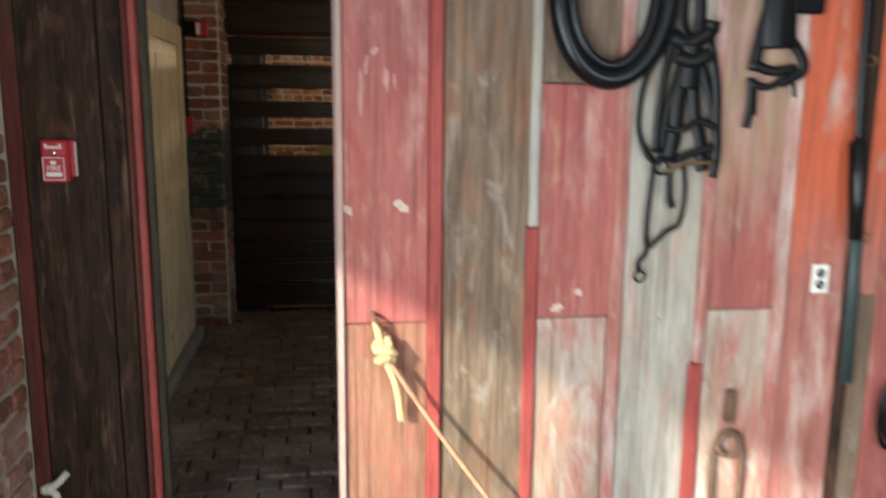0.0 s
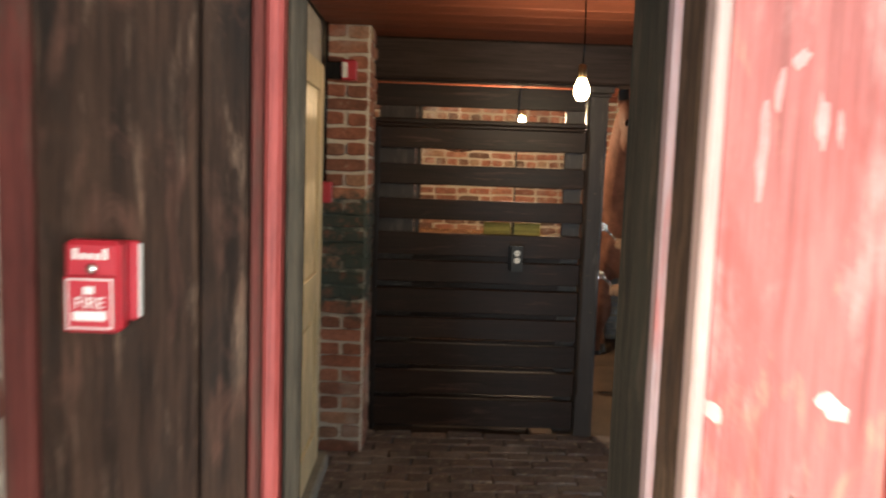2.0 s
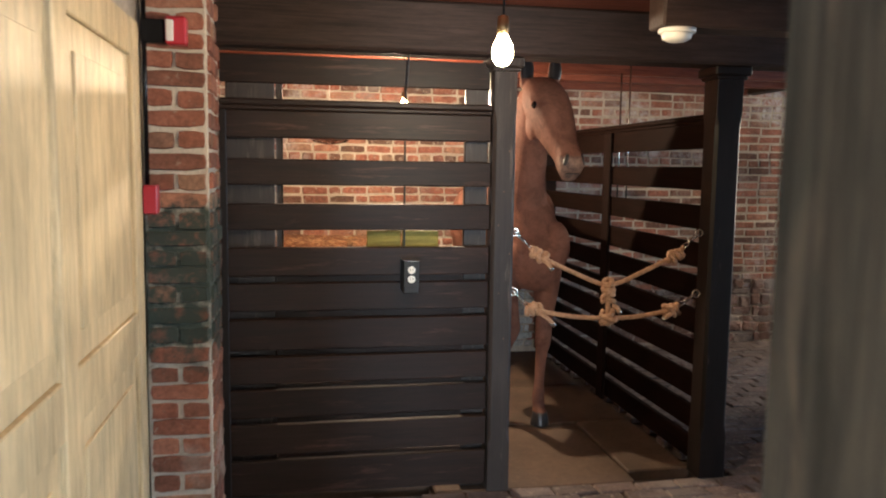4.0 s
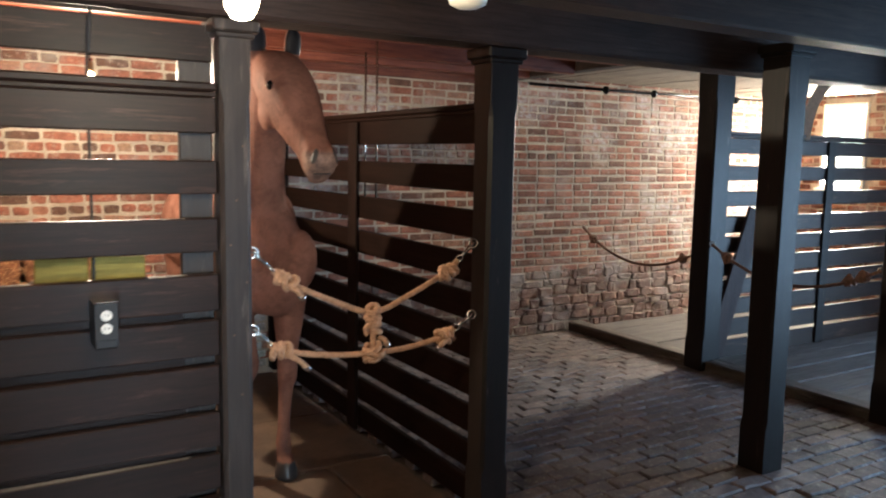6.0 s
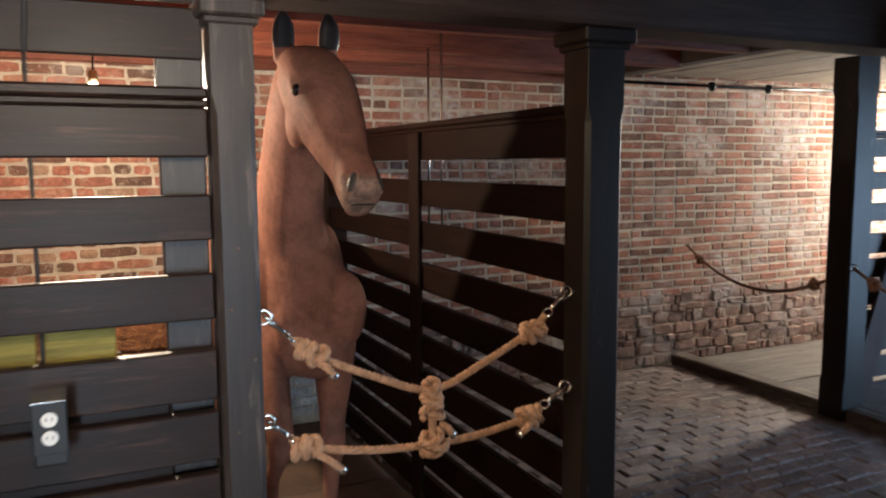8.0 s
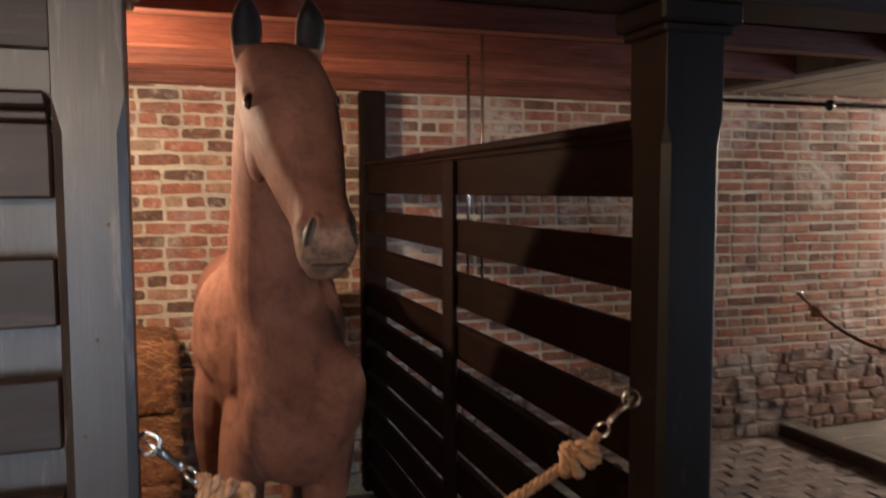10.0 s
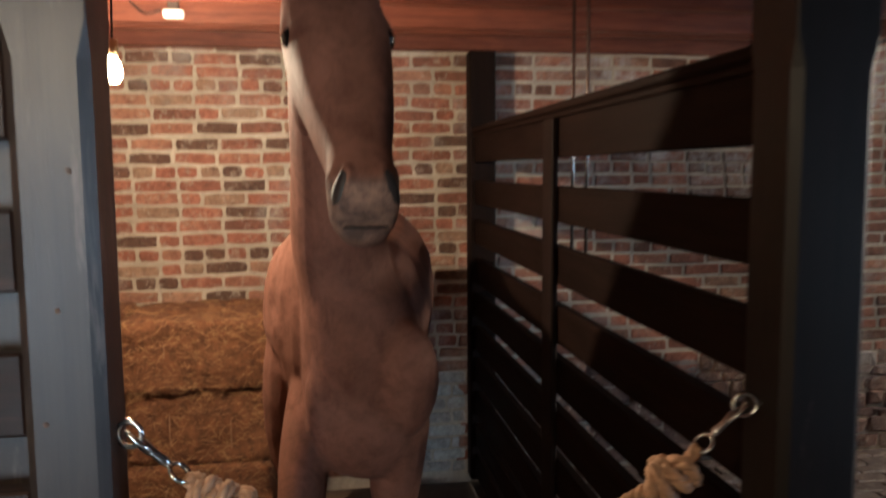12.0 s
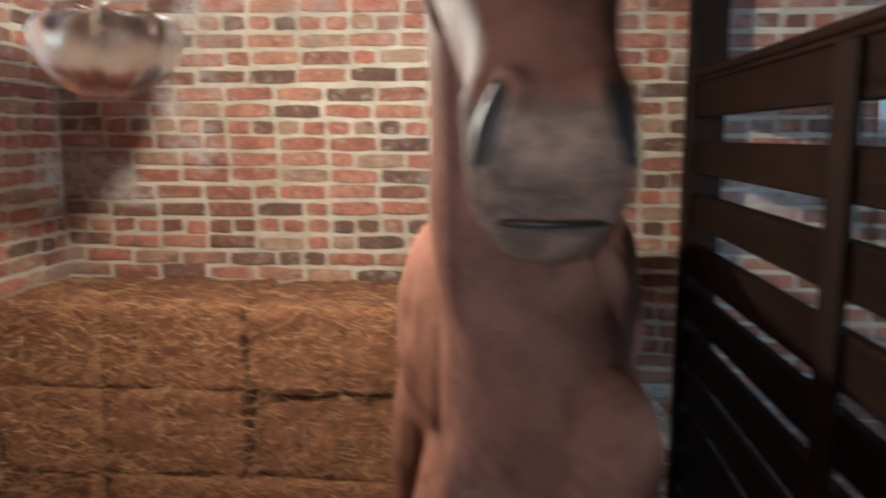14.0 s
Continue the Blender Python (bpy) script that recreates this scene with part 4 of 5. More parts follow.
horse = tagged(new("horse_statue", me), "life-size bay horse statue standing in the stall, one foreleg raised", "statue")


# ---- ropes across the stall ----
def twisted(bm, pts, r=0.011, pitch=0.045, seg=5):
    """Three strands laid round a line."""
    fr = frames_along(pts)
    dist, run = [0.0], 0.0
    for a, b in zip(pts, pts[1:]):
        run += (Vector(b) - Vector(a)).length
        dist.append(run)
    for s in range(3):
        line = [p + (x * math.cos(2 * math.pi * (d / pitch + s / 3)) + y * math.sin(2 * math.pi * (d / pitch + s / 3))) * r * 0.52 for (p, x, y, _), d in zip(fr, dist)]
        tube(bm, line, r * 0.60, seg)
    return bm


def evenly(pts, step):
    out, P = [Vector(pts[0])], [Vector(p) for p in pts]
    left = step
    for a, b in zip(P, P[1:]):
        seg = (b - a).length
        pos = left
        while pos <= seg:
            out.append(a + (b - a) * pos / seg)
            pos += step
        left = pos - seg
    out.append(P[-1])
    return out


def knot(bm, at, direction, length=0.075, turns=4.5, r=0.011, rad=0.026):
    """Wraps of rope round a line, with a cross-over at either end."""
    at, d = Vector(at), Vector(direction).normalized()
    x = d.cross(Vector((0, 1, 0))).normalized()
    y = d.cross(x)
    rng = random.Random(int(abs(at.x * 7919 + at.z * 3571)))
    count = max(3, int(turns))
    for k in range(count):
        f = (k + 0.5) / count - 0.5
        n = (d + x * rng.uniform(-0.75, 0.75) + y * rng.uniform(-0.75, 0.75)).normalized()
        u = n.orthogonal().normalized()
        w = n.cross(u)
        c = at + d * f * length * 0.85 + x * rng.uniform(-0.006, 0.006)
        rr = rad * rng.uniform(0.82, 1.05) * (1 - 0.5 * abs(f))
        loop = [c + u * rr * math.cos(a) + w * rr * math.sin(a) * rng.uniform(0.97, 1.03) for a in [2 * math.pi * j / 26 for j in range(29)]]
        twisted(bm, loop, r * 1.05, 0.05, 5)
    cross = spline([at - d * length * 0.55 + x * rad, at - x * rad * 0.4 + y * rad * -1.5, at + d * length * 0.5 + x * rad * 0.9], 6)
    twisted(bm, cross, r, 0.05, 5)


def ring(bm, at, r, wire, normal, seg=20):
    n = Vector(normal).normalized()
    u = n.orthogonal().normalized()
    w = n.cross(u)
    tube(bm, [Vector(at) + u * r * math.cos(2 * math.pi * k / seg) + w * r * math.sin(2 * math.pi * k / seg) for k in range(seg)], wire, 8, True)


def snap_hook(parent, eye, end, side):
    """An eye bolt on the post and a swivel snap that joins it to the rope."""
    eye, end = Vector(eye), Vector(end)
    d = (end - eye).normalized()
    bm = bmesh.new()
    ring(bm, eye, 0.018, 0.0042, (0.25, 1, 0))
    tube(bm, [eye + Vector((-side * 0.018, 0, 0)), eye + Vector((-side * 0.034, 0, 0))], 0.005, 8)
    part("eye_bolt", bm, M["steel"], parent, "", True)
    bm = bmesh.new()
    a, b = eye + d * 0.014, eye + d * 0.072
    tube(bm, [a, a + d * 0.012, a + d * 0.03, b - d * 0.012, b], [0.006, 0.009, 0.0065, 0.0075, 0.005], 10)
    tube(bm, spline([a + d * 0.028, a + d * 0.012 + Vector((0, -0.012, 0.004)), a - d * 0.012 + Vector((0, -0.010, 0.004)), a - d * 0.016, a + d * 0.004], 5), 0.0035, 8)
    hook = part("snap", bm, M["steel"], parent, "", True)
    bm = bmesh.new()
    ring(bm, b + d * 0.017, 0.017, 0.0036, d.cross(Vector((0, 1, 0.3))))
    part("swivel_ring", bm, M["steel"], hook, "", True)
    return b + d * 0.028


def stall_rope(pl, pr, kl, km, kr, tails):
    t = thing("stall_rope", ((pl[0] + pr[0]) / 2, pl[1], km[2]), "tan jute rope with big knots clipped across the stall", "rope", "ropes across the horse stall")
    a = snap_hook(t, pl, kl, 1)
    b = snap_hook(t, pr, kr, -1)
    line = evenly(spline([a, kl, (Vector(kl) * 0.5 + Vector(km) * 0.5) - Vector((0, 0, 0.012)), km, (Vector(kr) * 0.5 + Vector(km) * 0.5) - Vector((0, 0, 0.012)), kr, b], 10), 0.006)
    part("cord", twisted(bmesh.new(), line), M["rope"], t, "", True)
    for c, k, e in ((a, kl, km), (b, kr, km)):
        d = Vector(e) - Vector(k)
        bm = bmesh.new()
        knot(bm, k, d)
        part("knot", bm, M["rope"], t, "", True)
    for k, e in tails:
        bm = bmesh.new()
        twisted(bm, evenly(spline([k, (Vector(k) + Vector(e)) / 2 + Vector((0, -0.012, 0.006)), e], 6), 0.006), 0.010)
        tail = part("rope_tail", bm, M["rope"], t, "", True)
        bm = bmesh.new()
        d = (Vector(e) - Vector(k)).normalized()
        tube(bm, [Vector(e) - d * 0.02, Vector(e) + d * 0.006], 0.0125, 10)
        part("tape_end", bm, M["steel"], tail, "silver tape end", True)
    return t


RY = 5.775
up_rope = stall_rope((0.668, RY, 1.205), (1.585, RY, 1.20), (0.785, RY, 1.098), (1.135, RY, 0.955), (1.462, RY, 1.093), [((0.80, RY - 0.02, 1.075), (0.842, RY - 0.03, 1.035))])
low_rope = stall_rope((0.668, RY, 0.93), (1.585, RY, 0.905), (0.765, RY, 0.845), (1.13, RY, 0.795), (1.462, RY, 0.83), [((0.79, RY - 0.02, 0.83), (0.86, RY - 0.03, 0.775)), ((1.45, RY - 0.02, 0.815), (1.405, RY - 0.03, 0.79)), ((1.15, RY - 0.02, 0.86), (1.185, RY - 0.03, 0.825))])
for z, r in ((0.95, 0.026), (0.905, 0.032), (0.80, 0.034)):
    bm = bmesh.new()
    knot(bm, (1.135, RY - 0.004, z), (0, 0, 1), 0.06, 3.5, 0.0115, r)
    part("knot", bm, M["rope"], low_rope, "", True)
bm = bmesh.new()
twisted(bm, evenly([Vector((1.128, RY - 0.01, 0.95)), Vector((1.132, RY - 0.012, 0.80))], 0.006), 0.012)
part("link_cord", bm, M["rope"], low_rope, "", True)


# ---- hanging bulbs ----
def hanging_bulb(at, top, size, label):
    x, y, z = at
    t = thing("hanging_bulb", (x, y, top), label, "light bulb", "bare hanging bulbs")
    bm = bmesh.new()
    tube(bm, [(x, y, top), (x + 0.003, y, (top + z) / 2), (x, y, z + 0.095 * size)], 0.0035, 6)
    part("cord", bm, M["black"], t, "", True)
    part("socket", lathe(bmesh.new(), (x, y, z), [(0.004, 0.105 * size), (0.016, 0.10 * size), (0.018, 0.06 * size), (0.015, 0.045 * size)]), M["brass"], t, "dark brass socket", True)
    ob = part("glass_bulb", lathe(bmesh.new(), (x, y, z), [(0.0, -0.045 * size), (0.018 * size, -0.040 * size), (0.030 * size, -0.02 * size), (0.032 * size, 0.0), (0.027 * size, 0.02 * size), (0.017 * size, 0.04 * size), (0.013 * size, 0.055 * size)]), M["bulb"], t, "lit clear bulb", True)
    ob.visible_shadow = False
    return t


hanging_bulb(BULB_A, 2.2, 1.0, "lit bare bulb hanging on a black cord from the aisle ceiling")
hanging_bulb(BULB_B, 2.236, 0.85, "lit bare bulb hanging on a black cord inside the stall")

# ---- clear plastic bag tied up in the corner of the stall ----
BAG = Vector((-0.10, 7.5, 1.83))
bag = thing("plastic_bag", BAG, "clear plastic bag of water knotted at the top, hung up", "plastic bag")
bm = bmesh.new()
SEG = 72
rows = []
outer = [(0.016, 0.0), (0.05, 0.012), (0.11, 0.016), (0.165, 0.004), (0.192, -0.03), (0.188, -0.075), (0.160, -0.125), (0.112, -0.165), (0.055, -0.186), (0.012, -0.190)]
for r, h in outer:
    ring_v = []
    for k in range(SEG):
        a = 2 * math.pi * k / SEG
        fold = math.sin(a * 9 + 1.3 * math.sin(a * 2)) * 0.5 + math.sin(a * 17 + 2.0) * 0.3
        u = Vector((math.cos(a), math.sin(a), 0))
        p = BAG + u * r * (1 + 0.07 * fold * (1 if h > -0.1 else 0.5)) + Vector((0, 0, h + 0.020 * fold * min(1.0, r / 0.1)))
        ring_v.append(bm.verts.new(p + Vector([noise.noise(p * 16 + Vector((c, 0, 0))) * 0.010 for c in (0, 7, 13)])))
    rows.append(ring_v)
for a, b in zip(rows, rows[1:]):
    for k in range(SEG):
        bm.faces.new([a[k], b[k], b[(k + 1) % SEG], a[(k + 1) % SEG]])
bm.faces.new(rows[-1])
bm.faces.new(rows[0][::-1])
bm.normal_update()
part("bag_skin", bm, M["clear"], bag, "", True)
part("knot", lathe(bmesh.new(), BAG, [(0.012, -0.02), (0.022, 0.0), (0.024, 0.02), (0.015, 0.036), (0.004, 0.042)], 14), M["bag_white"], bag, "gathered milky knot", True)
bm = bmesh.new()
for k in range(26):
    a = 2 * math.pi * k / 26
    u = Vector((math.cos(a), math.sin(a), 0))
    ln = 0.085 + 0.012 * math.sin(k * 2.3)
    tube(bm, [BAG + u * 0.014 + Vector((0, 0, 0.012)), BAG + u * ln + Vector((0, 0, 0.020)), BAG + u * ln * 2 + Vector((0, 0, 0.010 + 0.01 * math.sin(k)))], [0.005, 0.003, 0.0010], 5)
part("pleats", bm, M["bag_white"], bag, "milky gathered pleats", True)
part("string", tube(bmesh.new(), [BAG + Vector((0, 0, 0.04)), Vector((BAG.x, BAG.y, 2.236))], 0.002, 6), M["rope_white"], bag)

# ---- hay bales ----
straw_rng = random.Random(7)


def hay_bale(x0, x1, z0, z1, y0=8.0, y1=8.53):
    t = thing("hay_bale", ((x0 + x1) / 2, (y0 + y1) / 2, z0), "brown straw bale stacked against the brick wall", "hay bale", "stacked hay bales")
    bm = bmesh.new()
    mid = Vector(((x0 + x1) / 2, (y0 + y1) / 2, (z0 + z1) / 2))
    half = Vector(((x1 - x0) / 2, (y1 - y0) / 2, (z1 - z0) / 2))
    bmesh.ops.create_cube(bm, size=2.0)
    bmesh.ops.subdivide_edges(bm, edges=bm.edges[:], cuts=17, use_grid_fill=True)
    rad = 0.03
    for v in bm.verts:
        p = Vector((v.co.x * half.x, v.co.y * half.y, v.co.z * half.z))
        core = Vector([max(-h + rad, min(h - rad, c)) for c, h in zip(p, half)])
        out = p - core
        p = core + out.normalized() * rad if out.length > rad else p
        w = p + mid
        n = (out.normalized() if out.length > 1e-6 else Vector((0, -1, 0)))
        w += n * (noise.noise(w * 7) * 0.016 + noise.noise(w * 23) * 0.012 + noise.noise(w * 60) * 0.006)
        v.co = w
    part("pressed_straw", bm, M["hay"], t, "", True)
    bm = bmesh.new()
    for _ in range(900):
        top = straw_rng.random() < 0.35
        px = straw_rng.uniform(x0, x1)
        p = Vector((px, straw_rng.uniform(y0 - 0.01, y1 - 0.05), z1 + straw_rng.uniform(-0.02, 0.008))) if top else Vector((px, y0 - straw_rng.uniform(-0.014, 0.008), straw_rng.uniform(z0, z1)))
        a = straw_rng.gauss(0, 0.5) + (math.pi if straw_rng.random() < 0.5 else 0)
        ln = straw_rng.uniform(0.02, 0.075)
        d = Vector((math.cos(a), straw_rng.gauss(-0.1, 0.35), math.sin(a) * (0.25 if top else 1.0))).normalized() * ln
        w = Vector((0, straw_rng.uniform(-0.3, 0.3), 1)).cross(d).normalized().cross(d).normalized() * straw_rng.uniform(0.0009, 0.0018)
        bend = Vector((0, -0.006, straw_rng.uniform(-0.008, 0.008)))
        q = [bm.verts.new(p - w), bm.verts.new(p + w), bm.verts.new(p + d * 0.5 + bend + w), bm.verts.new(p + d * 0.5 + bend - w), bm.verts.new(p + d + w * 0.4), bm.verts.new(p + d - w * 0.4)]
        bm.faces.new([q[0], q[1], q[2], q[3]])
        bm.faces.new([q[3], q[2], q[4], q[5]])
    ob = part("loose_straw", bm, M["straw"], t)
    ob["kind"] = "stuff"
    for f in (0.3, 0.7):
        x = x0 + f * (x1 - x0)
        part("twine", tube(bmesh.new(), [(x, y0 + 0.01, z0 + 0.03), (x, y0 - 0.004, (z0 + z1) / 2), (x, y0 + 0.01, z1 - 0.03)], 0.0015, 5), M["rope"], t)
    return t


for z0, z1 in ((0.0, 0.325), (0.32, 0.645), (0.64, 0.955)):
    for x0, x1 in ((-0.86, -0.465), (-0.455, 0.063), (0.073, 0.70)):
        dx = straw_rng.uniform(-0.015, 0.015)
        hay_bale(x0 + (dx if x0 > -0.8 else 0), x1 + dx, z0, z1, 8.0 + straw_rng.uniform(-0.02, 0.02))


# ---- electrical things ----
def duplex(name, at, plate, faces, label, w=0.07, h=0.115, box_depth=0.0):
    x, y, z = at
    t = thing(name, at, label, "outlet")
    if box_depth:
        part("back_box", box((x - w / 2, y - box_depth, z - h * 0.75), (x + w / 2, y - 0.001, z + h * 0.5), 0.004), M["black_plastic"], t)
        y -= box_depth
    part("cover_plate", box((x - w / 2, y - 0.006, z - h / 2), (x + w / 2, y, z + h / 2), 0.003), plate, t)
    for dz in (0.02, -0.02):
        rec = part("receptacle", lathe(bmesh.new(), (x, y - 0.009, z + dz), [(0.0, 0.0), (0.0155, 0.0), (0.0165, 0.003), (0.0165, 0.005)], 18, "y"), faces, t)
        for sx in (-0.006, 0.006):
            part("slot", box((x + sx - 0.0011, y - 0.0096, z + dz - 0.002), (x + sx + 0.0011, y - 0.0088, z + dz + 0.006), 0.0003), M["black_plastic"] if faces is not M["black_plastic"] else M["white_plastic"], rec)
    return t


duplex("wall_outlet", (1.70, P - 0.001, 0.925), M["white_plastic"], M["black_plastic"], "white outlet plate with black sockets on red boards", 0.062, 0.10)
duplex("wall_outlet", (0.172, STALL - 0.001, 1.033), M["black_plastic"], M["white_plastic"], "black outlet box with two white sockets on the slats", 0.066, 0.112, 0.115)
part("top_flange", box((0.137, STALL - 0.125, 1.0905), (0.207, STALL - 0.002, 1.0945), 0.001), M["steel"], bpy.data.objects["wall_outlet.001"])

t = thing("cable", (0.163, 5.79, 1.0), "thin dark cable rising behind the slats to the ceiling", "cable")
part("wire", tube(bmesh.new(), spline([(0.161, 5.7925, 0.99), (0.161, 5.7925, 1.40), (0.161, 5.7925, 1.79), (0.163, 5.776, 1.845), (0.168, 5.766, 1.92), (0.172, 5.762, 1.978)], 6), 0.0048, 8), M["black_plastic"], t, "", True)
t = thing("yellow_crate", (0.155, 5.84, 1.10), "faded yellow wooden crate side behind the stall front", "crate")
for x0, x1 in ((-0.005, 0.148), (0.154, 0.318)):
    part("board", box((x0, 5.81, 1.08), (x1, 5.826, 1.208), 0.004, rnd=0.002), M["yellow"], t)
part("batten", box((-0.02, 5.827, 1.10), (0.33, 5.845, 1.14), 0.003), M["bare"], t)


def words(text, at, size, material, parent, flat=0.0006):
    cu = bpy.data.curves.new("lettering", "FONT")
    cu.body, cu.size, cu.align_x, cu.extrude = text, size, "CENTER", flat
    ob = new("lettering_draft", cu)
    dg = bpy.context.evaluated_depsgraph_get()
    me = bpy.data.meshes.new_from_object(ob.evaluated_get(dg))
    bpy.data.objects.remove(ob)
    me.materials.clear()
    me.materials.append(material)
    me.transform(Matrix.Translation(Vector(at) - origin(parent)) @ Matrix.Rotation(math.pi / 2, 4, "X"))
    o = new("lettering", me)
    o.parent = parent
    o["label"] = "white lettering"
    return o


fa = thing("fire_alarm_pull", (-0.747, P, 1.33), "red fire alarm pull box with white lettering on dark boards", "fire alarm")
X0, X1, Z0, Z1 = -0.783, -0.712, 1.274, 1.394
part("back_plate", box((X0 + 0.004, P - 0.012, Z0 + 0.012), (X1 + 0.010, P - 0.001, Z1 - 0.002), 0.003), M["red_plastic"], fa, "red back plate")
part("plate_rim", box((X1 + 0.0105, P - 0.010, Z0 + 0.016), (X1 + 0.013, P - 0.001, Z1 - 0.006), 0.001), M["white_plastic"], fa, "white plate rim")
part("housing", box((X0, P - 0.046, Z0), (X1, P - 0.013, Z1), 0.006), M["red_plastic"], fa)
bar = part("pull_bar", box((X0 + 0.003, P - 0.052, Z0 + 0.004), (X1 - 0.004, P - 0.0465, Z0 + 0.075), 0.003), M["red_plastic"], fa)
bm = bmesh.new()
for lo, hi in (((X0 + 0.006, Z0 + 0.007), (X1 - 0.007, Z0 + 0.009)), ((X0 + 0.006, Z0 + 0.070), (X1 - 0.007, Z0 + 0.072)), ((X0 + 0.006, Z0 + 0.0095), (X0 + 0.008, Z0 + 0.0695)), ((X1 - 0.009, Z0 + 0.0095), (X1 - 0.007, Z0 + 0.0695))):
    cbox(bm, (lo[0], P - 0.0535, lo[1]), (hi[0], P - 0.0522, hi[1]), 0.0003)
part("label_border", bm, M["white_plastic"], bar, "white border")
words("FIRE", (-0.748, P - 0.0528, Z0 + 0.034), 0.021, M["white_plastic"], bar)
part("label_bar", box((X0 + 0.014, P - 0.0535, Z0 + 0.018), (X1 - 0.015, P - 0.0522, Z0 + 0.030), 0.0004), M["white_plastic"], bar, "white unreadable line")
for k in range(5):
    part("label_bar", box((X0 + 0.012 + 0.0095 * k, P - 0.0475, Z1 - 0.024), (X0 + 0.018 + 0.0095 * k, P - 0.0462, Z1 - (0.010 if k in (0, 4) else 0.016)), 0.0004), M["white_plastic"], fa)
bm = bmesh.new()
cbox(bm, (-0.756, P - 0.0535, Z0 + 0.052), (-0.742, P - 0.0522, Z0 + 0.062), 0.003)
part("flame_mark", bm, M["white_plastic"], bar)
part("lock", lathe(bmesh.new(), (-0.747, P - 0.047, Z1 - 0.036), [(0.0, -0.004), (0.006, -0.004), (0.008, 0.0)], 14, "y"), M["steel"], fa, "round steel lock", True)

st = thing("horn_strobe", (-0.745, 5.375, 1.95), "red alarm strobe with a white lens on the brick pier", "alarm strobe")
part("mount_box", box((-0.86, 5.33, 1.925), (-0.775, 5.374, 2.01), 0.006), M["black"], st, "dark mounting box")
horn = part("housing", box((-0.772, 5.315, 1.92), (-0.70, 5.374, 2.02), 0.006), M["red_plastic"], st)
part("lens", box((-0.768, 5.298, 1.93), (-0.742, 5.3145, 2.005), 0.008), M["white_plastic"], horn, "white lens")
pb = thing("red_junction_box", (-0.835, 5.36, 1.36), "small red junction box on conduit by the pier", "junction box")
part("housing", box((-0.862, 5.315, 1.31), (-0.812, 5.374, 1.415), 0.005), M["red_plastic"], pb)
part("lid", box((-0.860, 5.309, 1.313), (-0.814, 5.3145, 1.412), 0.002), M["red_plastic"], pb)
t = thing("conduit", (-0.846, 5.34, 1.41), "dark metal conduit climbing beside the brick pier", "conduit")
part("pipe", tube(bmesh.new(), [(-0.85, 5.345, 1.416), (-0.85, 5.345, 2.2)], 0.009, 10), M["black"], t, "", True)
t = thing("smoke_detector", (1.03, 4.99, 2.0), "white round smoke detector under a ceiling joist", "smoke detector")
part("base", lathe(bmesh.new(), (1.03, 4.99, 2.0), [(0.066, -0.001), (0.066, -0.014), (0.06, -0.016)], 24), M["white_plastic"], t, "", True)
part("dome", lathe(bmesh.new(), (1.03, 4.99, 2.0), [(0.056, -0.0165), (0.05, -0.036), (0.03, -0.046), (0.0, -0.048)], 24), M["white_plastic"], t, "", True)
t = thing("ceiling_socket", (0.43, 7.59, 2.13), "small white socket strip with black cord on ceiling boards", "socket")
part("strip", box((0.395, 7.57, 2.105), (0.465, 7.60, 2.13), 0.004), M["white_plastic"], t)
part("mount", box((0.41, 7.575, 2.131), (0.45, 7.595, 2.236), 0.003), M["beam"], t)
part("cord", tube(bmesh.new(), spline([(0.386, 7.59, 2.13), (0.33, 7.58, 2.12), (0.30, 7.4, 2.15), (0.30, 7.0, 2.16)], 6), 0.004, 6), M["black"], t)
for x, y, z1 in ((1.715, 6.98, 2.20), (1.715, 7.12, 2.10)):
    t = thing("hanging_rod", (x, y, 1.30), "thin steel rod standing behind the slatted partition", "rod", "thin steel rods")
    part("rod", tube(bmesh.new(), [(x + 0.02, y, 1.2), (x + 0.02, y, z1 + 0.01)], 0.006, 8), M["steel"], t, "", True)

# ---- far stalls ----
for y0, y1 in ((7.155, 8.54), (5.72, 6.975), (3.6, 5.545)):
    t = thing("kerb_timber", (4.53, (y0 + y1) / 2, 0), "low worn timber kerb at the edge of the far stalls", "kerb", "timber kerbs")
    part("timber", box((4.46, y0, -0.02), (4.60, y1, 0.075), 0.012, rnd=0.004), M["kerb"], t)
t = thing("stall_floor", (6.0, 6.5, 0), "wide grey planks of the far stall floor", "floor", kind="structure")
y = 3.3
while y < 8.4:
    w = random.uniform(0.22, 0.3)
    part("plank", box((4.605, y, 0.0), (7.49, min(y + w - 0.012, 8.54), 0.05 + random.uniform(-0.004, 0.006)), 0.006, rnd=0.003), M["plank_x"], t)
    y += w
t = thing("leaning_board", (4.72, 6.93, 0.06), "dark red-brown board leaning on the far post", "board")
part("plank", cbox(bmesh.new(), (4.68, 6.985, 0.08), (4.86, 7.010, 1.22), 0.004, Matrix.Rotation(radians(20), 3, "Y")), M["leanboard"], t)
t = thing("knee_brace", (5.7, 7.0, 1.75), "pale wooden knee brace above the far partition", "brace")
part("timber", tube(bmesh.new(), spline([(5.56, 7.06, 1.73), (5.62, 7.06, 1.95), (5.74, 7.06, 2.12), (5.88, 7.06, 2.235)], 4), 0.06, 4), M["plaster"], t)


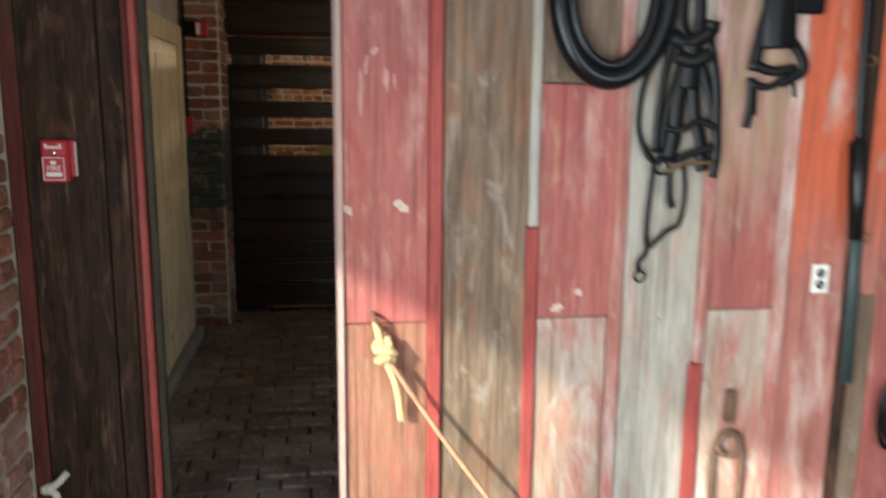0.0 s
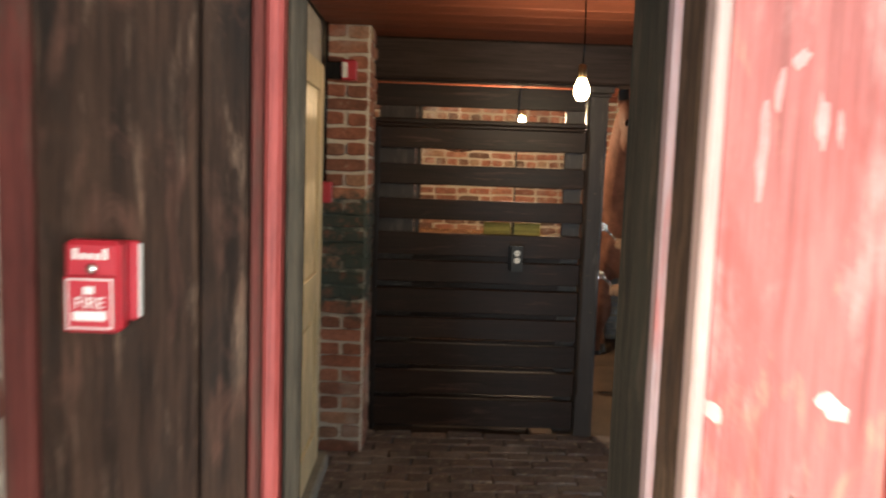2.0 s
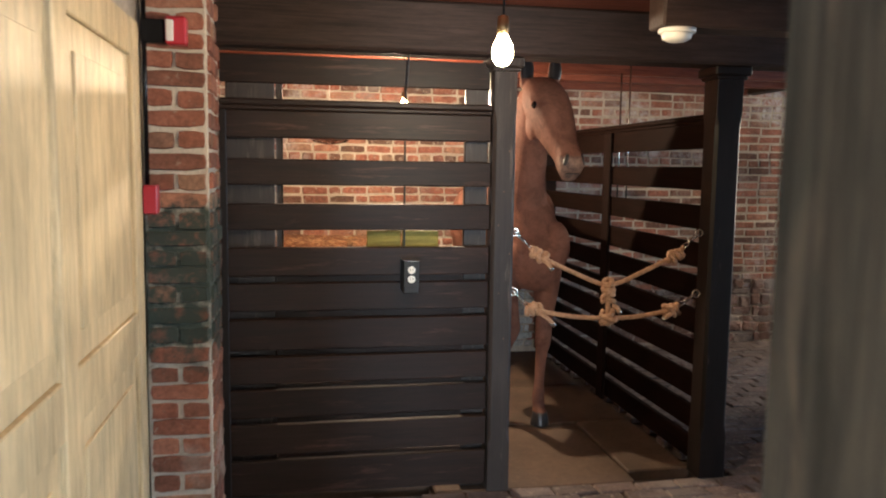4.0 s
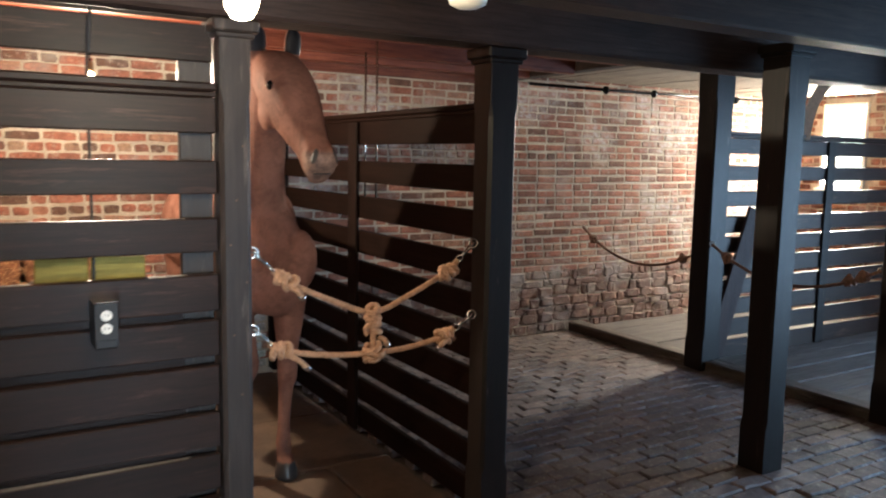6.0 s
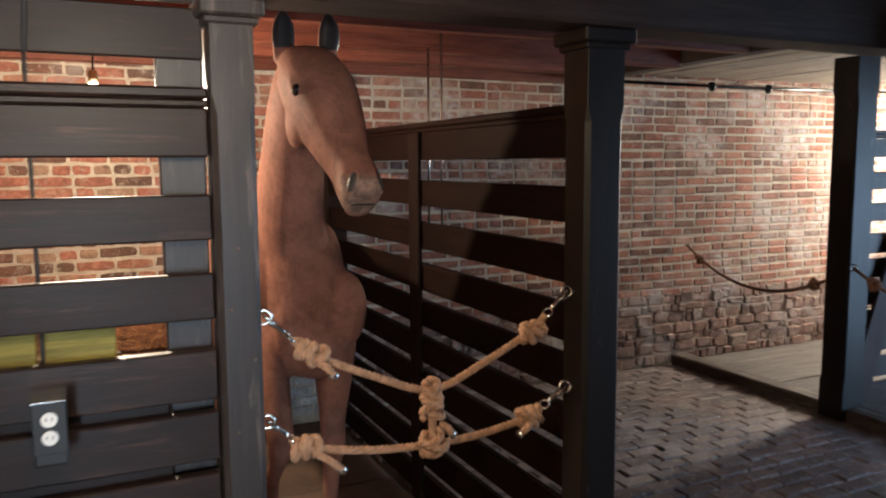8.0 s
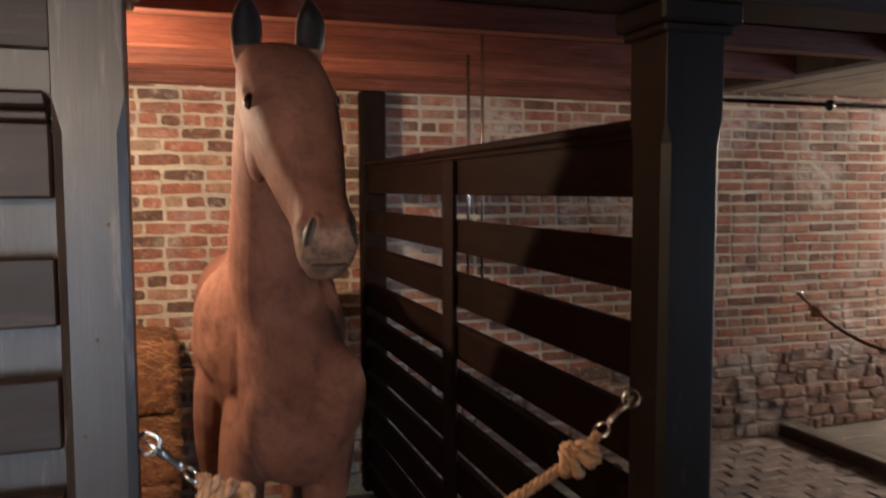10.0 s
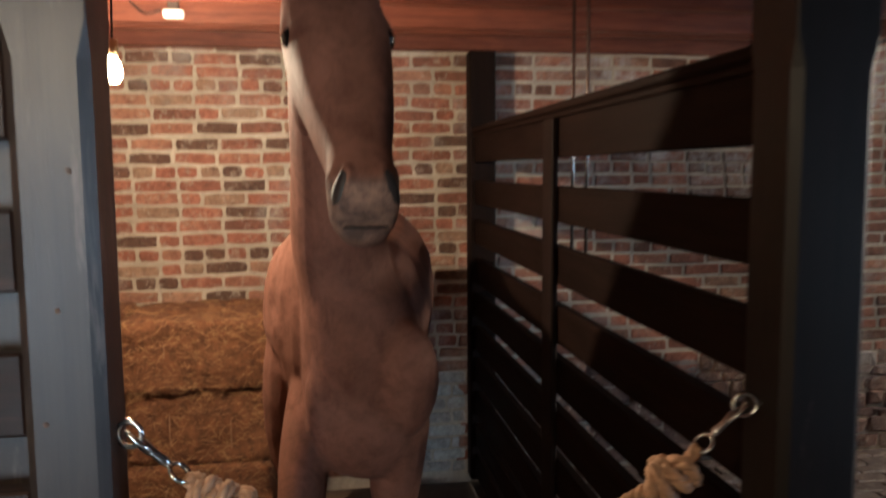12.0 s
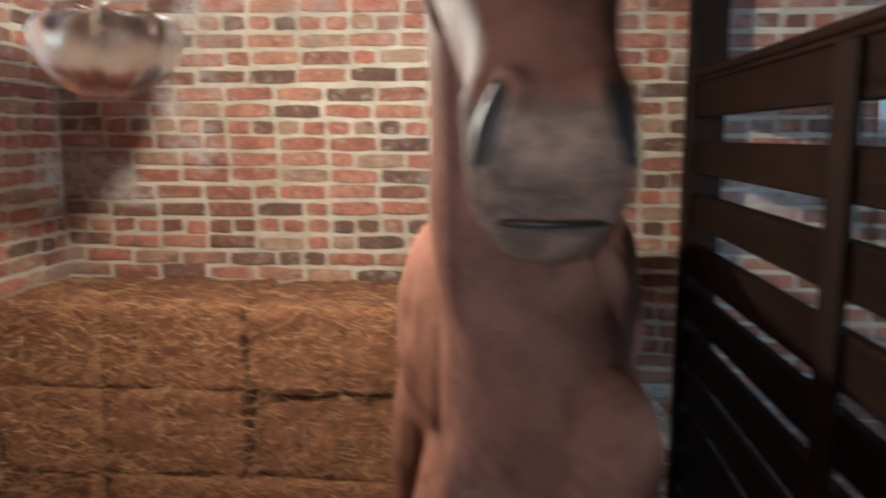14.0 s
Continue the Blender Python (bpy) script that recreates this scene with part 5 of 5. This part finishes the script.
def alley_rope(a, b, sag, label, knots):
    t = thing("stall_rope", a, label, "rope", "dark ropes across the far stalls")
    A, B = Vector(a), Vector(b)
    line = [A + (B - A) * f - Vector((0, 0, sag * 4 * f * (1 - f))) for f in [k / 60 for k in range(61)]]
    part("cord", twisted(bmesh.new(), evenly(line, 0.01), 0.011), M["rope_dark"], t, "", True)
    for f in knots:
        i = int(f * 60)
        bm = bmesh.new()
        knot(bm, line[i], line[min(i + 1, 60)] - line[max(i - 1, 0)], 0.07, 3.5)
        part("knot", bm, M["rope_dark"], t, "", True)
    for end in (A, B):
        bm = bmesh.new()
        ring(bm, end, 0.02, 0.005, (1, 0.3, 0))
        part("ring", bm, M["steel"], t, "", True)
    return t


alley_rope((4.58, 8.52, 0.94), (4.52, 7.16, 0.86), 0.20, "dark sagging rope from the brick wall to a post", (0.12, 0.9))
alley_rope((4.45, 6.965, 0.95), (4.47, 5.73, 0.92), 0.19, "dark sagging rope clipped to the far post", (0.12, 0.86, 0.93))
t = thing("wall_pipe", (5.5, 8.5, 2.17), "black iron pipe with fittings below the ceiling", "pipe")
part("pipe", tube(bmesh.new(), [(3.9, 8.49, 2.17), (5.2, 8.48, 2.165), (7.4, 8.47, 2.19)], 0.012, 8), M["black"], t, "", True)
for x in (4.75, 5.35, 6.5):
    part("fitting", lathe(bmesh.new(), (x, 8.482, 2.168), [(0.012, -0.04), (0.03, -0.02), (0.035, 0.0), (0.02, 0.03)]), M["black"], t, "", True)

win = thing("window_1", (EAST, 7.92, 1.73), "bright window with pale wooden frame", "window", kind="structure")
for lo, hi in (((7.47, 7.68, 1.30), (7.56, 7.715, 2.16)), ((7.47, 8.125, 1.30), (7.56, 8.16, 2.16)), ((7.47, 7.717, 1.30), (7.56, 8.123, 1.34)), ((7.47, 7.717, 2.12), (7.56, 8.123, 2.16)), ((7.49, 7.717, 1.72), (7.52, 8.123, 1.745))):
    part("frame_bar", box(lo, hi, 0.004), M["white_plastic"], win)
part("sill", box((7.44, 7.65, 1.265), (7.56, 8.19, 1.298), 0.005), M["white_plastic"], win)

# ---- tack on the board wall ----
collar = thing("horse_collar", (0.885, P - 0.05, 1.58), "black padded leather horse collar hanging on boards", "horse collar")
cx, cz = 0.888, 1.86
for off, rad, rr, nm in ((-0.004, 0.174, 0.033, "padding"), (-0.012, 0.133, 0.017, "inner_rim")):
    bm = bmesh.new()
    tube(bm, [(cx + rad * math.cos(a), P - 0.045 + off, cz + (rad + 0.10) * math.sin(a)) for a in [2 * math.pi * k / 48 for k in range(48)]], rr, 10, True)
    part(nm, bm, M["black"], collar, "", True)


def strap(parent, pts, w, mat=None, y=None, name="strap", thick=0.003):
    """A flat leather strap along a line of x, z places on the board wall."""
    yy = P - 0.03 if y is None else y
    line = spline([(p[0], p[2] if len(p) > 2 else yy, p[1]) for p in pts], 6)
    bm = bmesh.new()
    rows = []
    for i, p in enumerate(line):
        d = (line[min(i + 1, len(line) - 1)] - line[max(i - 1, 0)]).normalized()
        s = d.cross(Vector((0, 1, 0))).normalized() * w * 0.65
        n = Vector((0, thick, 0))
        rows.append([bm.verts.new(q) for q in (p - s - n, p + s - n, p + s + n, p - s + n)])
    for a, b in zip(rows, rows[1:]):
        for k in range(4):
            bm.faces.new([a[k], a[(k + 1) % 4], b[(k + 1) % 4], b[k]])
    bm.faces.new(rows[0][::-1])
    bm.faces.new(rows[-1])
    bmesh.ops.recalc_face_normals(bm, faces=bm.faces[:])
    return part(name, bm, mat or M["strap_leather"], parent, "", True)


br = thing("bridle", (1.16, P - 0.03, 1.3), "black leather bridle hanging in a bundle on boards", "bridle")
strap(br, [(1.13, 1.92), (1.12, 1.78), (1.14, 1.68), (1.10, 1.5), (1.08, 1.36)], 0.030)
strap(br, [(1.17, 1.92), (1.18, 1.78), (1.17, 1.66), (1.18, 1.5), (1.21, 1.38), (1.22, 1.30)], 0.030, None, P - 0.036)
strap(br, [(1.155, 1.70), (1.155, 1.64), (1.15, 1.56)], 0.05, None, P - 0.048, "cheek_piece")
strap(br, [(1.09, 1.72), (1.14, 1.70), (1.21, 1.735), (1.22, 1.77)], 0.036, None, P - 0.045, "wrap_strap")
strap(br, [(1.15, 1.66), (1.13, 1.5), (1.12, 1.38), (1.06, 1.33)], 0.022, None, P - 0.041)
strap(br, [(1.19, 1.66), (1.235, 1.52), (1.26, 1.40), (1.24, 1.34)], 0.024, None, P - 0.033)
strap(br, [(1.06, 1.36), (1.12, 1.34), (1.18, 1.36), (1.25, 1.38)], 0.020, None, P - 0.046, "nose_band")
strap(br, [(1.09, 1.30), (1.16, 1.325), (1.25, 1.33)], 0.010, M["brass"], P - 0.056, "bit_bar")
strap(br, [(1.10, 1.72), (1.02, 1.60), (1.00, 1.45), (1.03, 1.36), (1.07, 1.32)], 0.014, None, P - 0.026, "rein")
strap(br, [(1.06, 1.32), (1.05, 1.2), (1.045, 1.10), (1.05, 1.04), (1.025, 1.0), (1.03, 0.965)], 0.012, None, P - 0.026, "rein")
strap(br, [(1.16, 1.32), (1.17, 1.22), (1.155, 1.13), (1.11, 1.10), (1.06, 1.05)], 0.012, None, P - 0.028, "rein")
strap(br, [(1.11, 1.31), (1.115, 1.22), (1.13, 1.18)], 0.016, None, P - 0.030, "rein")
strap(br, [(1.10, 1.74), (1.075, 1.62), (1.06, 1.48), (1.055, 1.36)], 0.020, None, P - 0.038)
strap(br, [(1.21, 1.72), (1.245, 1.58), (1.255, 1.46), (1.262, 1.36), (1.255, 1.28)], 0.022, None, P - 0.044)
strap(br, [(1.08, 1.44), (1.13, 1.43), (1.19, 1.46), (1.25, 1.44)], 0.016, None, P - 0.050, "nose_band")
strap(br, [(1.10, 1.66), (1.16, 1.645), (1.215, 1.67)], 0.034, None, P - 0.053, "wrap_strap")
strap(br, [(1.14, 1.64), (1.12, 1.54), (1.115, 1.44), (1.10, 1.34)], 0.034, None, P - 0.047, "cheek_piece")
for c, r, w, nm in (((1.03, P - 0.028, 0.955), 0.018, 0.004, "rein_loop"), ((1.075, P - 0.05, 1.315), 0.022, 0.006, "bit_ring")):
    bm = bmesh.new()
    ring(bm, c, r, w, (0, 1, 0))
    part(nm, bm, M["black"], br, "", True)

hs = thing("halter", (1.45, P - 0.03, 1.4), "black leather halter with wide blinker strap on boards", "halter")
strap(hs, [(1.455, 1.92), (1.445, 1.80), (1.45, 1.69)], 0.09, None, P - 0.04, "wide_strap")
strap(hs, [(1.43, 1.88), (1.395, 1.74), (1.375, 1.62)], 0.03)
strap(hs, [(1.375, 1.64), (1.44, 1.62), (1.52, 1.63)], 0.024, None, P - 0.034)
strap(hs, [(1.49, 1.72), (1.525, 1.68), (1.545, 1.63), (1.51, 1.60), (1.47, 1.585)], 0.026, None, P - 0.038)
strap(hs, [(1.375, 1.58), (1.43, 1.57), (1.50, 1.60)], 0.018, None, P - 0.031)
strap(hs, [(1.37, 1.60), (1.375, 1.52), (1.365, 1.44)], 0.02)
strap(hs, [(1.385, 1.56), (1.39, 1.48)], 0.014, None, P - 0.027)
strap(hs, [(1.515, 1.62), (1.53, 1.54)], 0.008, None, P - 0.027)
part("pad", box((1.49, P - 0.05, 1.80), (1.60, P - 0.012, 1.90), 0.01), M["black"], hs)

tg = thing("driving_whip", (1.78, P - 0.03, 0.55), "long dark strap with a padded grip hanging on boards", "strap")
part("upper_strap", tube(bmesh.new(), spline([(1.755, P - 0.03, 1.92), (1.765, P - 0.03, 1.6), (1.785, P - 0.03, 1.2)], 6), 0.018, 8, False, 0.5), M["black"], tg, "", True)
part("grip", tube(bmesh.new(), [(1.755, P - 0.045, 1.41), (1.76, P - 0.048, 1.39), (1.775, P - 0.05, 1.2), (1.785, P - 0.05, 1.07)], [0.012, 0.03, 0.028, 0.024], 10), M["black"], tg, "", True)
part("lower_strap", tube(bmesh.new(), [(1.80, P - 0.032, 1.2), (1.812, P - 0.03, 0.9), (1.82, P - 0.03, 0.55)], 0.024, 8, False, 0.4), M["greenblack"], tg, "dark green-black lower strap", True)
for c in ((1.79, P - 0.03, 1.66), (1.835, P - 0.03, 1.07)):
    bm = bmesh.new()
    ring(bm, c, 0.016, 0.004, (0, 1, 0))
    part("buckle", bm, M["brass"], tg, "", True)

hk = thing("iron_hook", (1.395, P - 0.02, 0.25), "rusty wrought iron hook with a ring on boards", "hook")
part("shank", box((1.378, P - 0.03, 0.42), (1.412, P - 0.006, 0.54), 0.006), M["rust"], hk)
bm = bmesh.new()
ring(bm, (1.395, P - 0.026, 0.345), 0.042, 0.012, (0, 1, 0))
part("ring", bm, M["rust"], hk, "", True)
for s in (-1, 1):
    part("prong", tube(bmesh.new(), spline([(1.395 + s * 0.03, P - 0.022, 0.38), (1.395 + s * 0.055, P - 0.022, 0.30), (1.395 + s * 0.05, P - 0.022, 0.10)], 6), 0.011, 8), M["rust"], hk, "", True)
cl = thing("coiled_strap", (1.99, P - 0.02, 0.3), "dark coiled leather strap hanging on red boards", "strap")
for k, rr in enumerate((0.10, 0.075)):
    bm = bmesh.new()
    tube(bm, [(2.02 + 0.5 * rr * math.cos(a), P - 0.03 - 0.012 * k, 0.42 + 1.3 * rr * math.sin(a)) for a in [2 * math.pi * j / 28 for j in range(28)]], 0.009, 8, True)
    part("coil", bm, M["black"], cl, "", True)

dr = thing("door_rope", (0.175, P - 0.03, 0.6), "pale rope knotted to an iron staple on the boards", "rope")
bm = bmesh.new()
tube(bm, spline([(0.155, P + 0.004, 0.85), (0.158, P - 0.035, 0.85), (0.168, P - 0.045, 0.82), (0.178, P + 0.004, 0.80)], 6), 0.007, 8)
part("staple", bm, M["rust"], dr, "", True)
bm = bmesh.new()
knot(bm, (0.187, P - 0.055, 0.735), (0.25, -0.05, -1), 0.075, 3.5, 0.012, 0.026)
part("knot", bm, M["rope_pale"], dr, "", True)
bm = bmesh.new()
twisted(bm, evenly(spline([(0.162, P - 0.04, 0.83), (0.185, P - 0.055, 0.73), (0.225, P - 0.05, 0.62), (0.243, P - 0.035, 0.50)], 8), 0.006), 0.012)
part("rope_tail", bm, M["rope_pale"], dr, "", True)
bm = bmesh.new()
twisted(bm, evenly([Vector((0.20, P - 0.06, 0.71)), Vector((0.36, P - 0.10, 0.47)), Vector((0.53, P - 0.14, 0.235)), Vector((0.70, P - 0.17, 0.0))], 0.006), 0.0085)
part("cord", bm, M["rope"], dr, "", True)
wt = thing("white_rope_end", (-0.83, P - 0.03, 0.1), "frayed white rope end on a nail in dark boards", "rope")
bm = bmesh.new()
twisted(bm, evenly(spline([(-0.79, P - 0.02, 0.375), (-0.82, P - 0.03, 0.345), (-0.86, P - 0.035, 0.33), (-0.82, P - 0.03, 0.30), (-0.83, P - 0.02, 0.1)], 6), 0.006), 0.011)
part("cord", bm, M["rope_white"], wt, "", True)
for x, z in ((0.20, 1.06), (0.62, 1.3), (0.45, 0.75), (0.58, 0.76), (0.86, 1.2), (1.12, 0.8), (1.42, 1.1), (-0.60, 1.1)):
    t = thing("nail", (x, P, z), "dark nail head in a worn board", "nail", "nail heads")
    part("head", lathe(bmesh.new(), (x, P, z), [(0.0, -0.004), (0.0035, -0.0035), (0.004, 0.002)], 8, "y"), M["rust"], t)

for x, z in ((0.622, 1.57), (0.600, 1.39), (0.578, 1.24), (0.632, 1.11), (0.586, 0.93), (0.612, 0.72)):
    t = thing("nail", (x, 5.725, z), "dark nail head in the stall post", "nail", "nail heads")
    part("head", lathe(bmesh.new(), (x, 5.7245, z), [(0.0, -0.003), (0.0032, -0.0025), (0.0036, 0.002)], 8, "y"), M["rust"], t)

# spots where the paint has come off; first two are glints painted on dents
chip_rng = random.Random(21)
for x, z, w, h in ((0.080, 1.180, 0.030, 0.030), (0.247, 1.190, 0.046, 0.034), (0.165, 1.66, 0.022, 0.026), (0.122, 1.54, 0.018, 0.10), (0.140, 1.62, 0.012, 0.05), (0.200, 1.58, 0.014, 0.09), (0.225, 1.57, 0.007, 0.05), (0.83, 0.90, 0.022, 0.03), (0.76, 0.85, 0.05, 0.02)):
    bm = bmesh.new()
    front = P - (0.0052 if 0.69 < x < 0.94 else 0.0042 if x > 1.2 else 0.0012)
    n = 14
    ring_v = []
    for k in range(n):
        a = 2 * math.pi * k / n
        r = 0.5 * (1 + 0.28 * math.sin(2 * a + x * 40) + chip_rng.uniform(-0.22, 0.22))
        ring_v.append((x + w * r * math.cos(a), z + h * r * math.sin(a)))
    fr_v = [bm.verts.new((u, front, v)) for u, v in ring_v]
    bk_v = [bm.verts.new((u, front + 0.003, v)) for u, v in ring_v]
    bm.faces.new(fr_v)
    for k in range(n):
        bm.faces.new([fr_v[k], bk_v[k], bk_v[(k + 1) % n], fr_v[(k + 1) % n]])
    bmesh.ops.recalc_face_normals(bm, faces=bm.faces[:])
    part("paint_chip", bm, M["chip_pink" if z > 1.3 else "chip_glint"], W, "one of the pale bare spots and glints in the paint")


# ---- bricks, pavers and boards of the setting ----
def worn_brick(w, h, d, material, rng):
    """One old brick: a ragged outline, a rubbed edge and a slightly sunk face; its length is along x, its face towards -y."""
    bm = bmesh.new()
    c = 0.003
    low = [(-w / 2 + c, -h / 2 + c)] + [(w * f, -h / 2) for f in (-0.22, 0.2)] + [(w / 2 - c, -h / 2 + c), (w / 2, 0.0)]
    line = low + [(-u, -v) for u, v in low]
    line = [(u + rng.uniform(-0.0045, 0.0045), v + rng.uniform(-0.0035, 0.0035)) for u, v in line]
    back = [bm.verts.new((u, d / 2, v)) for u, v in line]
    edge = [bm.verts.new((u, -d / 2 + 0.007, v)) for u, v in line]
    face = [bm.verts.new((u * 0.965, -d / 2 + rng.uniform(-0.0012, 0.0018), v * 0.88)) for u, v in line]
    n = len(line)
    for a, b in ((back, edge), (edge, face)):
        for k in range(n):
            bm.faces.new([a[k], a[(k + 1) % n], b[(k + 1) % n], b[k]])
    bm.faces.new(face)
    bmesh.ops.recalc_face_normals(bm, faces=bm.faces[:])
    return to_mesh("brick", bm, material)


def lay_bricks(parent, axis, at, facing, u0, u1, z0, z1, near, holes=(), course=0.0668, module=0.2065, joint=0.0145, bond=6, seed=1, mats=("brick", "brick_far"), shift=0.03, odd=0.22):
    """Courses of bricks on a wall face. Those inside `near` (u0, u1, z0, z1) are pieces of their own, the rest one run."""
    rng = random.Random(seed)
    hb = course - joint
    depth = 0.03
    long_m = [worn_brick(module - joint, hb, depth, M[mats[0]], rng) for _ in range(14)]
    short_m = [worn_brick(module / 2 - joint, hb, depth, M[mats[0]], rng) for _ in range(9)]
    rest = bmesh.new()
    n_near = 0
    rows = int((z1 - z0) / course)
    for r in range(rows):
        z = z0 + (r + 0.5) * course
        header = r % bond == bond - 1
        u = u0 - (module * 0.5 if r % 2 else 0) - rng.uniform(0, shift)
        while u < u1 - 0.02:
            short = header or rng.random() < odd
            w = module / 2 if short else module
            a, b = max(u, u0), min(u + w, u1)
            full = a == u and b == u + w
            m, u = (a + b) / 2, u + w
            if b - a < 0.03:
                continue
            if any(h[0] < m < h[1] and h[2] < z < h[3] for h in holes):
                continue
            out = rng.uniform(-0.003, 0.004)
            dz = rng.uniform(-0.004, 0.004) + 0.006 * math.sin(m * 2.1 + r * 0.7)
            tilt = rng.uniform(-0.025, 0.025)
            if full and near[0] < m < near[1] and near[2] < z < near[3] and n_near < 300:
                n_near += 1
                ob = new("brick", rng.choice(short_m if short else long_m))
                ob.parent = parent
                pos = (m, at - facing * (depth / 2 - 0.006) + facing * out, z + dz) if axis == "x" else (at - facing * (depth / 2 - 0.006) + facing * out, m, z + dz)
                ob.location = Vector(pos) - origin(parent)
                ob.rotation_euler = (0, tilt, 0) if axis == "x" else (0, tilt, radians(90))
            else:
                flat = axis == "x" and m > 1.7
                p = at - facing * (depth / 2 - (0.0015 if flat else 0.006)) + facing * out * (0.4 if flat else 1.0)
                w2 = (b - a - joint) / 2
                if w2 < 0.01:
                    continue
                if axis == "x":
                    cbox(rest, (m - w2, p - depth / 2, z + dz - hb / 2), (m + w2, p + depth / 2, z + dz + hb / 2), 0.006 if flat else 0.009, None, min(0.002 if flat else 0.0045, w2 * 0.12))
                else:
                    cbox(rest, (p - depth / 2, m - w2, z + dz - hb / 2), (p + depth / 2, m + w2, z + dz + hb / 2), 0.009, None, min(0.0045, w2 * 0.12))
    ob = part("brick_run", rest, M[mats[1]], parent)
    ob["kind"] = "stuff"
    return n_near


lay_bricks(wall_north, "x", NORTH, -1, -0.88, 7.5, 0.0, 2.35, (-0.1, 1.65, 0.9, 2.15), [(1.7, 7.5, 0.0, 0.5), (1.36, 1.64, 0.0, 0.56)], odd=0.12)
lay_bricks(wall_north, "x", NORTH, -1, 1.36, 1.64, 0.0, 0.56, (1.3, 1.7, 0.0, 0.6), seed=9, mats=("white_brick", "white_brick_far"))
lay_bricks(wall_west, "y", WEST, 1, 5.82, 8.56, 0.0, 2.2, (7.6, 8.56, 0.9, 2.15), seed=2)
lay_bricks(wall_east, "y", EAST, -1, 3.0, 8.56, 0.0, 2.3, (0, 0, 0, 0), [(7.64, 8.2, 1.26, 2.2), (3.15, 5.45, 0.0, 2.2)], seed=3)
lay_bricks(wall_yard, "y", -0.90, 1, 1.605, FRONT + 0.02, 0.0, 2.6, (1.6, 2.44, 0.6, 2.2), seed=4, course=0.075, module=0.21, joint=0.013, bond=3)
lay_bricks(pier, "x", 5.385, -1, -0.868, -0.640, 0.0, 2.25, (-1, 0, 0, 2.3), seed=5, course=0.0735, module=0.228, joint=0.013, bond=2, mats=("brick_pier", "brick_pier_far"), shift=0.0, odd=0.0)
lay_bricks(pier, "y", -0.634, 1, 5.40, 5.745, 0.0, 2.25, (5.3, 5.8, 0, 2.3), seed=6, course=0.0735, module=0.228, joint=0.013, bond=2, mats=("brick_pier", "brick_pier_far"), shift=0.0, odd=0.0)

# rubble at the foot of the brick wall
def rubble_stone(x0, x1, z0, z1, rng):
    """One uneven field stone bedded in the wall."""
    bm = bmesh.new()
    mx, mz, hx, hz = (x0 + x1) / 2, (z0 + z1) / 2, (x1 - x0) / 2, (z1 - z0) / 2
    out = rng.uniform(-0.012, 0.016)
    rings = []
    for size, y in ((1.22, NORTH + 0.012), (1.02, NORTH - 0.002 - out * 0.3), (0.80, NORTH - 0.006 - out * 0.6)):
        ring_v = []
        for k in range(9):
            a = 2 * math.pi * (k + 0.3 * math.sin(mx * 50 + k * 2.1)) / 9
            u, w = math.cos(a), math.sin(a)
            u, w = math.copysign(abs(u) ** 0.42, u), math.copysign(abs(w) ** 0.42, w)
            ring_v.append(bm.verts.new((mx + u * hx * size * rng.uniform(0.80, 1.08), y + rng.uniform(-0.004, 0.004), mz + w * hz * size * rng.uniform(0.78, 1.10))))
        rings.append(ring_v)
    for a, b in zip(rings, rings[1:]):
        for k in range(9):
            bm.faces.new([a[k], a[(k + 1) % 9], b[(k + 1) % 9], b[k]])
    bm.faces.new(rings[-1])
    bmesh.ops.recalc_face_normals(bm, faces=bm.faces[:])
    return bm


rng = random.Random(11)
z = 0.0
while z < 0.49:
    h = rng.uniform(0.055, 0.10)
    x = 1.78 - rng.uniform(0, 0.08)
    while x < 7.42:
        w = rng.uniform(0.05, 0.23)
        sink = rng.uniform(-0.014, 0.014)
        part("stone", rubble_stone(x, x + w, z + sink, z + h + sink * 0.6, rng), M["stone"], wall_north)
        x += w
    z += h

# paving bricks: rows along x, breaking joint
pav = [to_mesh("paving_brick", cbox(bmesh.new(), (-0.1, -0.0485, -0.04), (0.1, 0.0485, 0.0), 0.007, None, 0.004), M["paver"]) for _ in range(6)]
run = bmesh.new()
count = 0
y, r = -2.5, 0
while y < 8.52:
    x = -0.88 - (0.105 if r % 2 else 0.0) - rng.uniform(0, 0.02)
    while x < 4.46:
        cx2, cy2 = x + 0.1, y + 0.05
        stall = cy2 > 5.72 and cx2 < 1.72
        if cx2 > -0.86 and not stall and not (cy2 < 1.0 and cx2 > 3.2):
            dz = rng.uniform(-0.005, 0.001)
            if cy2 > 5.0 and 1.74 < cx2 < 3.6 and count < 300:
                count += 1
                ob = new("paving_brick", rng.choice(pav))
                ob.parent = floor
                ob.location = (cx2, cy2, dz)
                ob.rotation_euler = (rng.uniform(-0.02, 0.02), rng.uniform(-0.015, 0.015), rng.uniform(-0.02, 0.02))
            else:
                cbox(run, (x + 0.002, y + 0.002, -0.045 + dz), (x + 0.203, y + 0.100, dz), 0.007, None, 0.004)
        x += 0.207
    y += 0.103
    r += 1
ob = part("paving_run", run, M["paver_far"], floor)
ob["kind"] = "stuff"

# slabs of the horse stall's floor
for x0, x1, y0, y1 in ((-0.86, 0.3, 5.84, 6.62), (0.31, 1.30, 5.74, 6.62), (1.31, 1.64, 5.86, 6.62), (-0.86, 0.66, 6.63, 7.4), (0.67, 1.64, 6.63, 7.4), (-0.86, 0.4, 7.41, 8.53), (0.41, 1.64, 7.41, 8.43)):
    part("slab", box((x0, y0, -0.06), (x1, y1, 0.0 + rng.uniform(-0.004, 0.003)), 0.008, None, 0.002), M["slab"], floor)
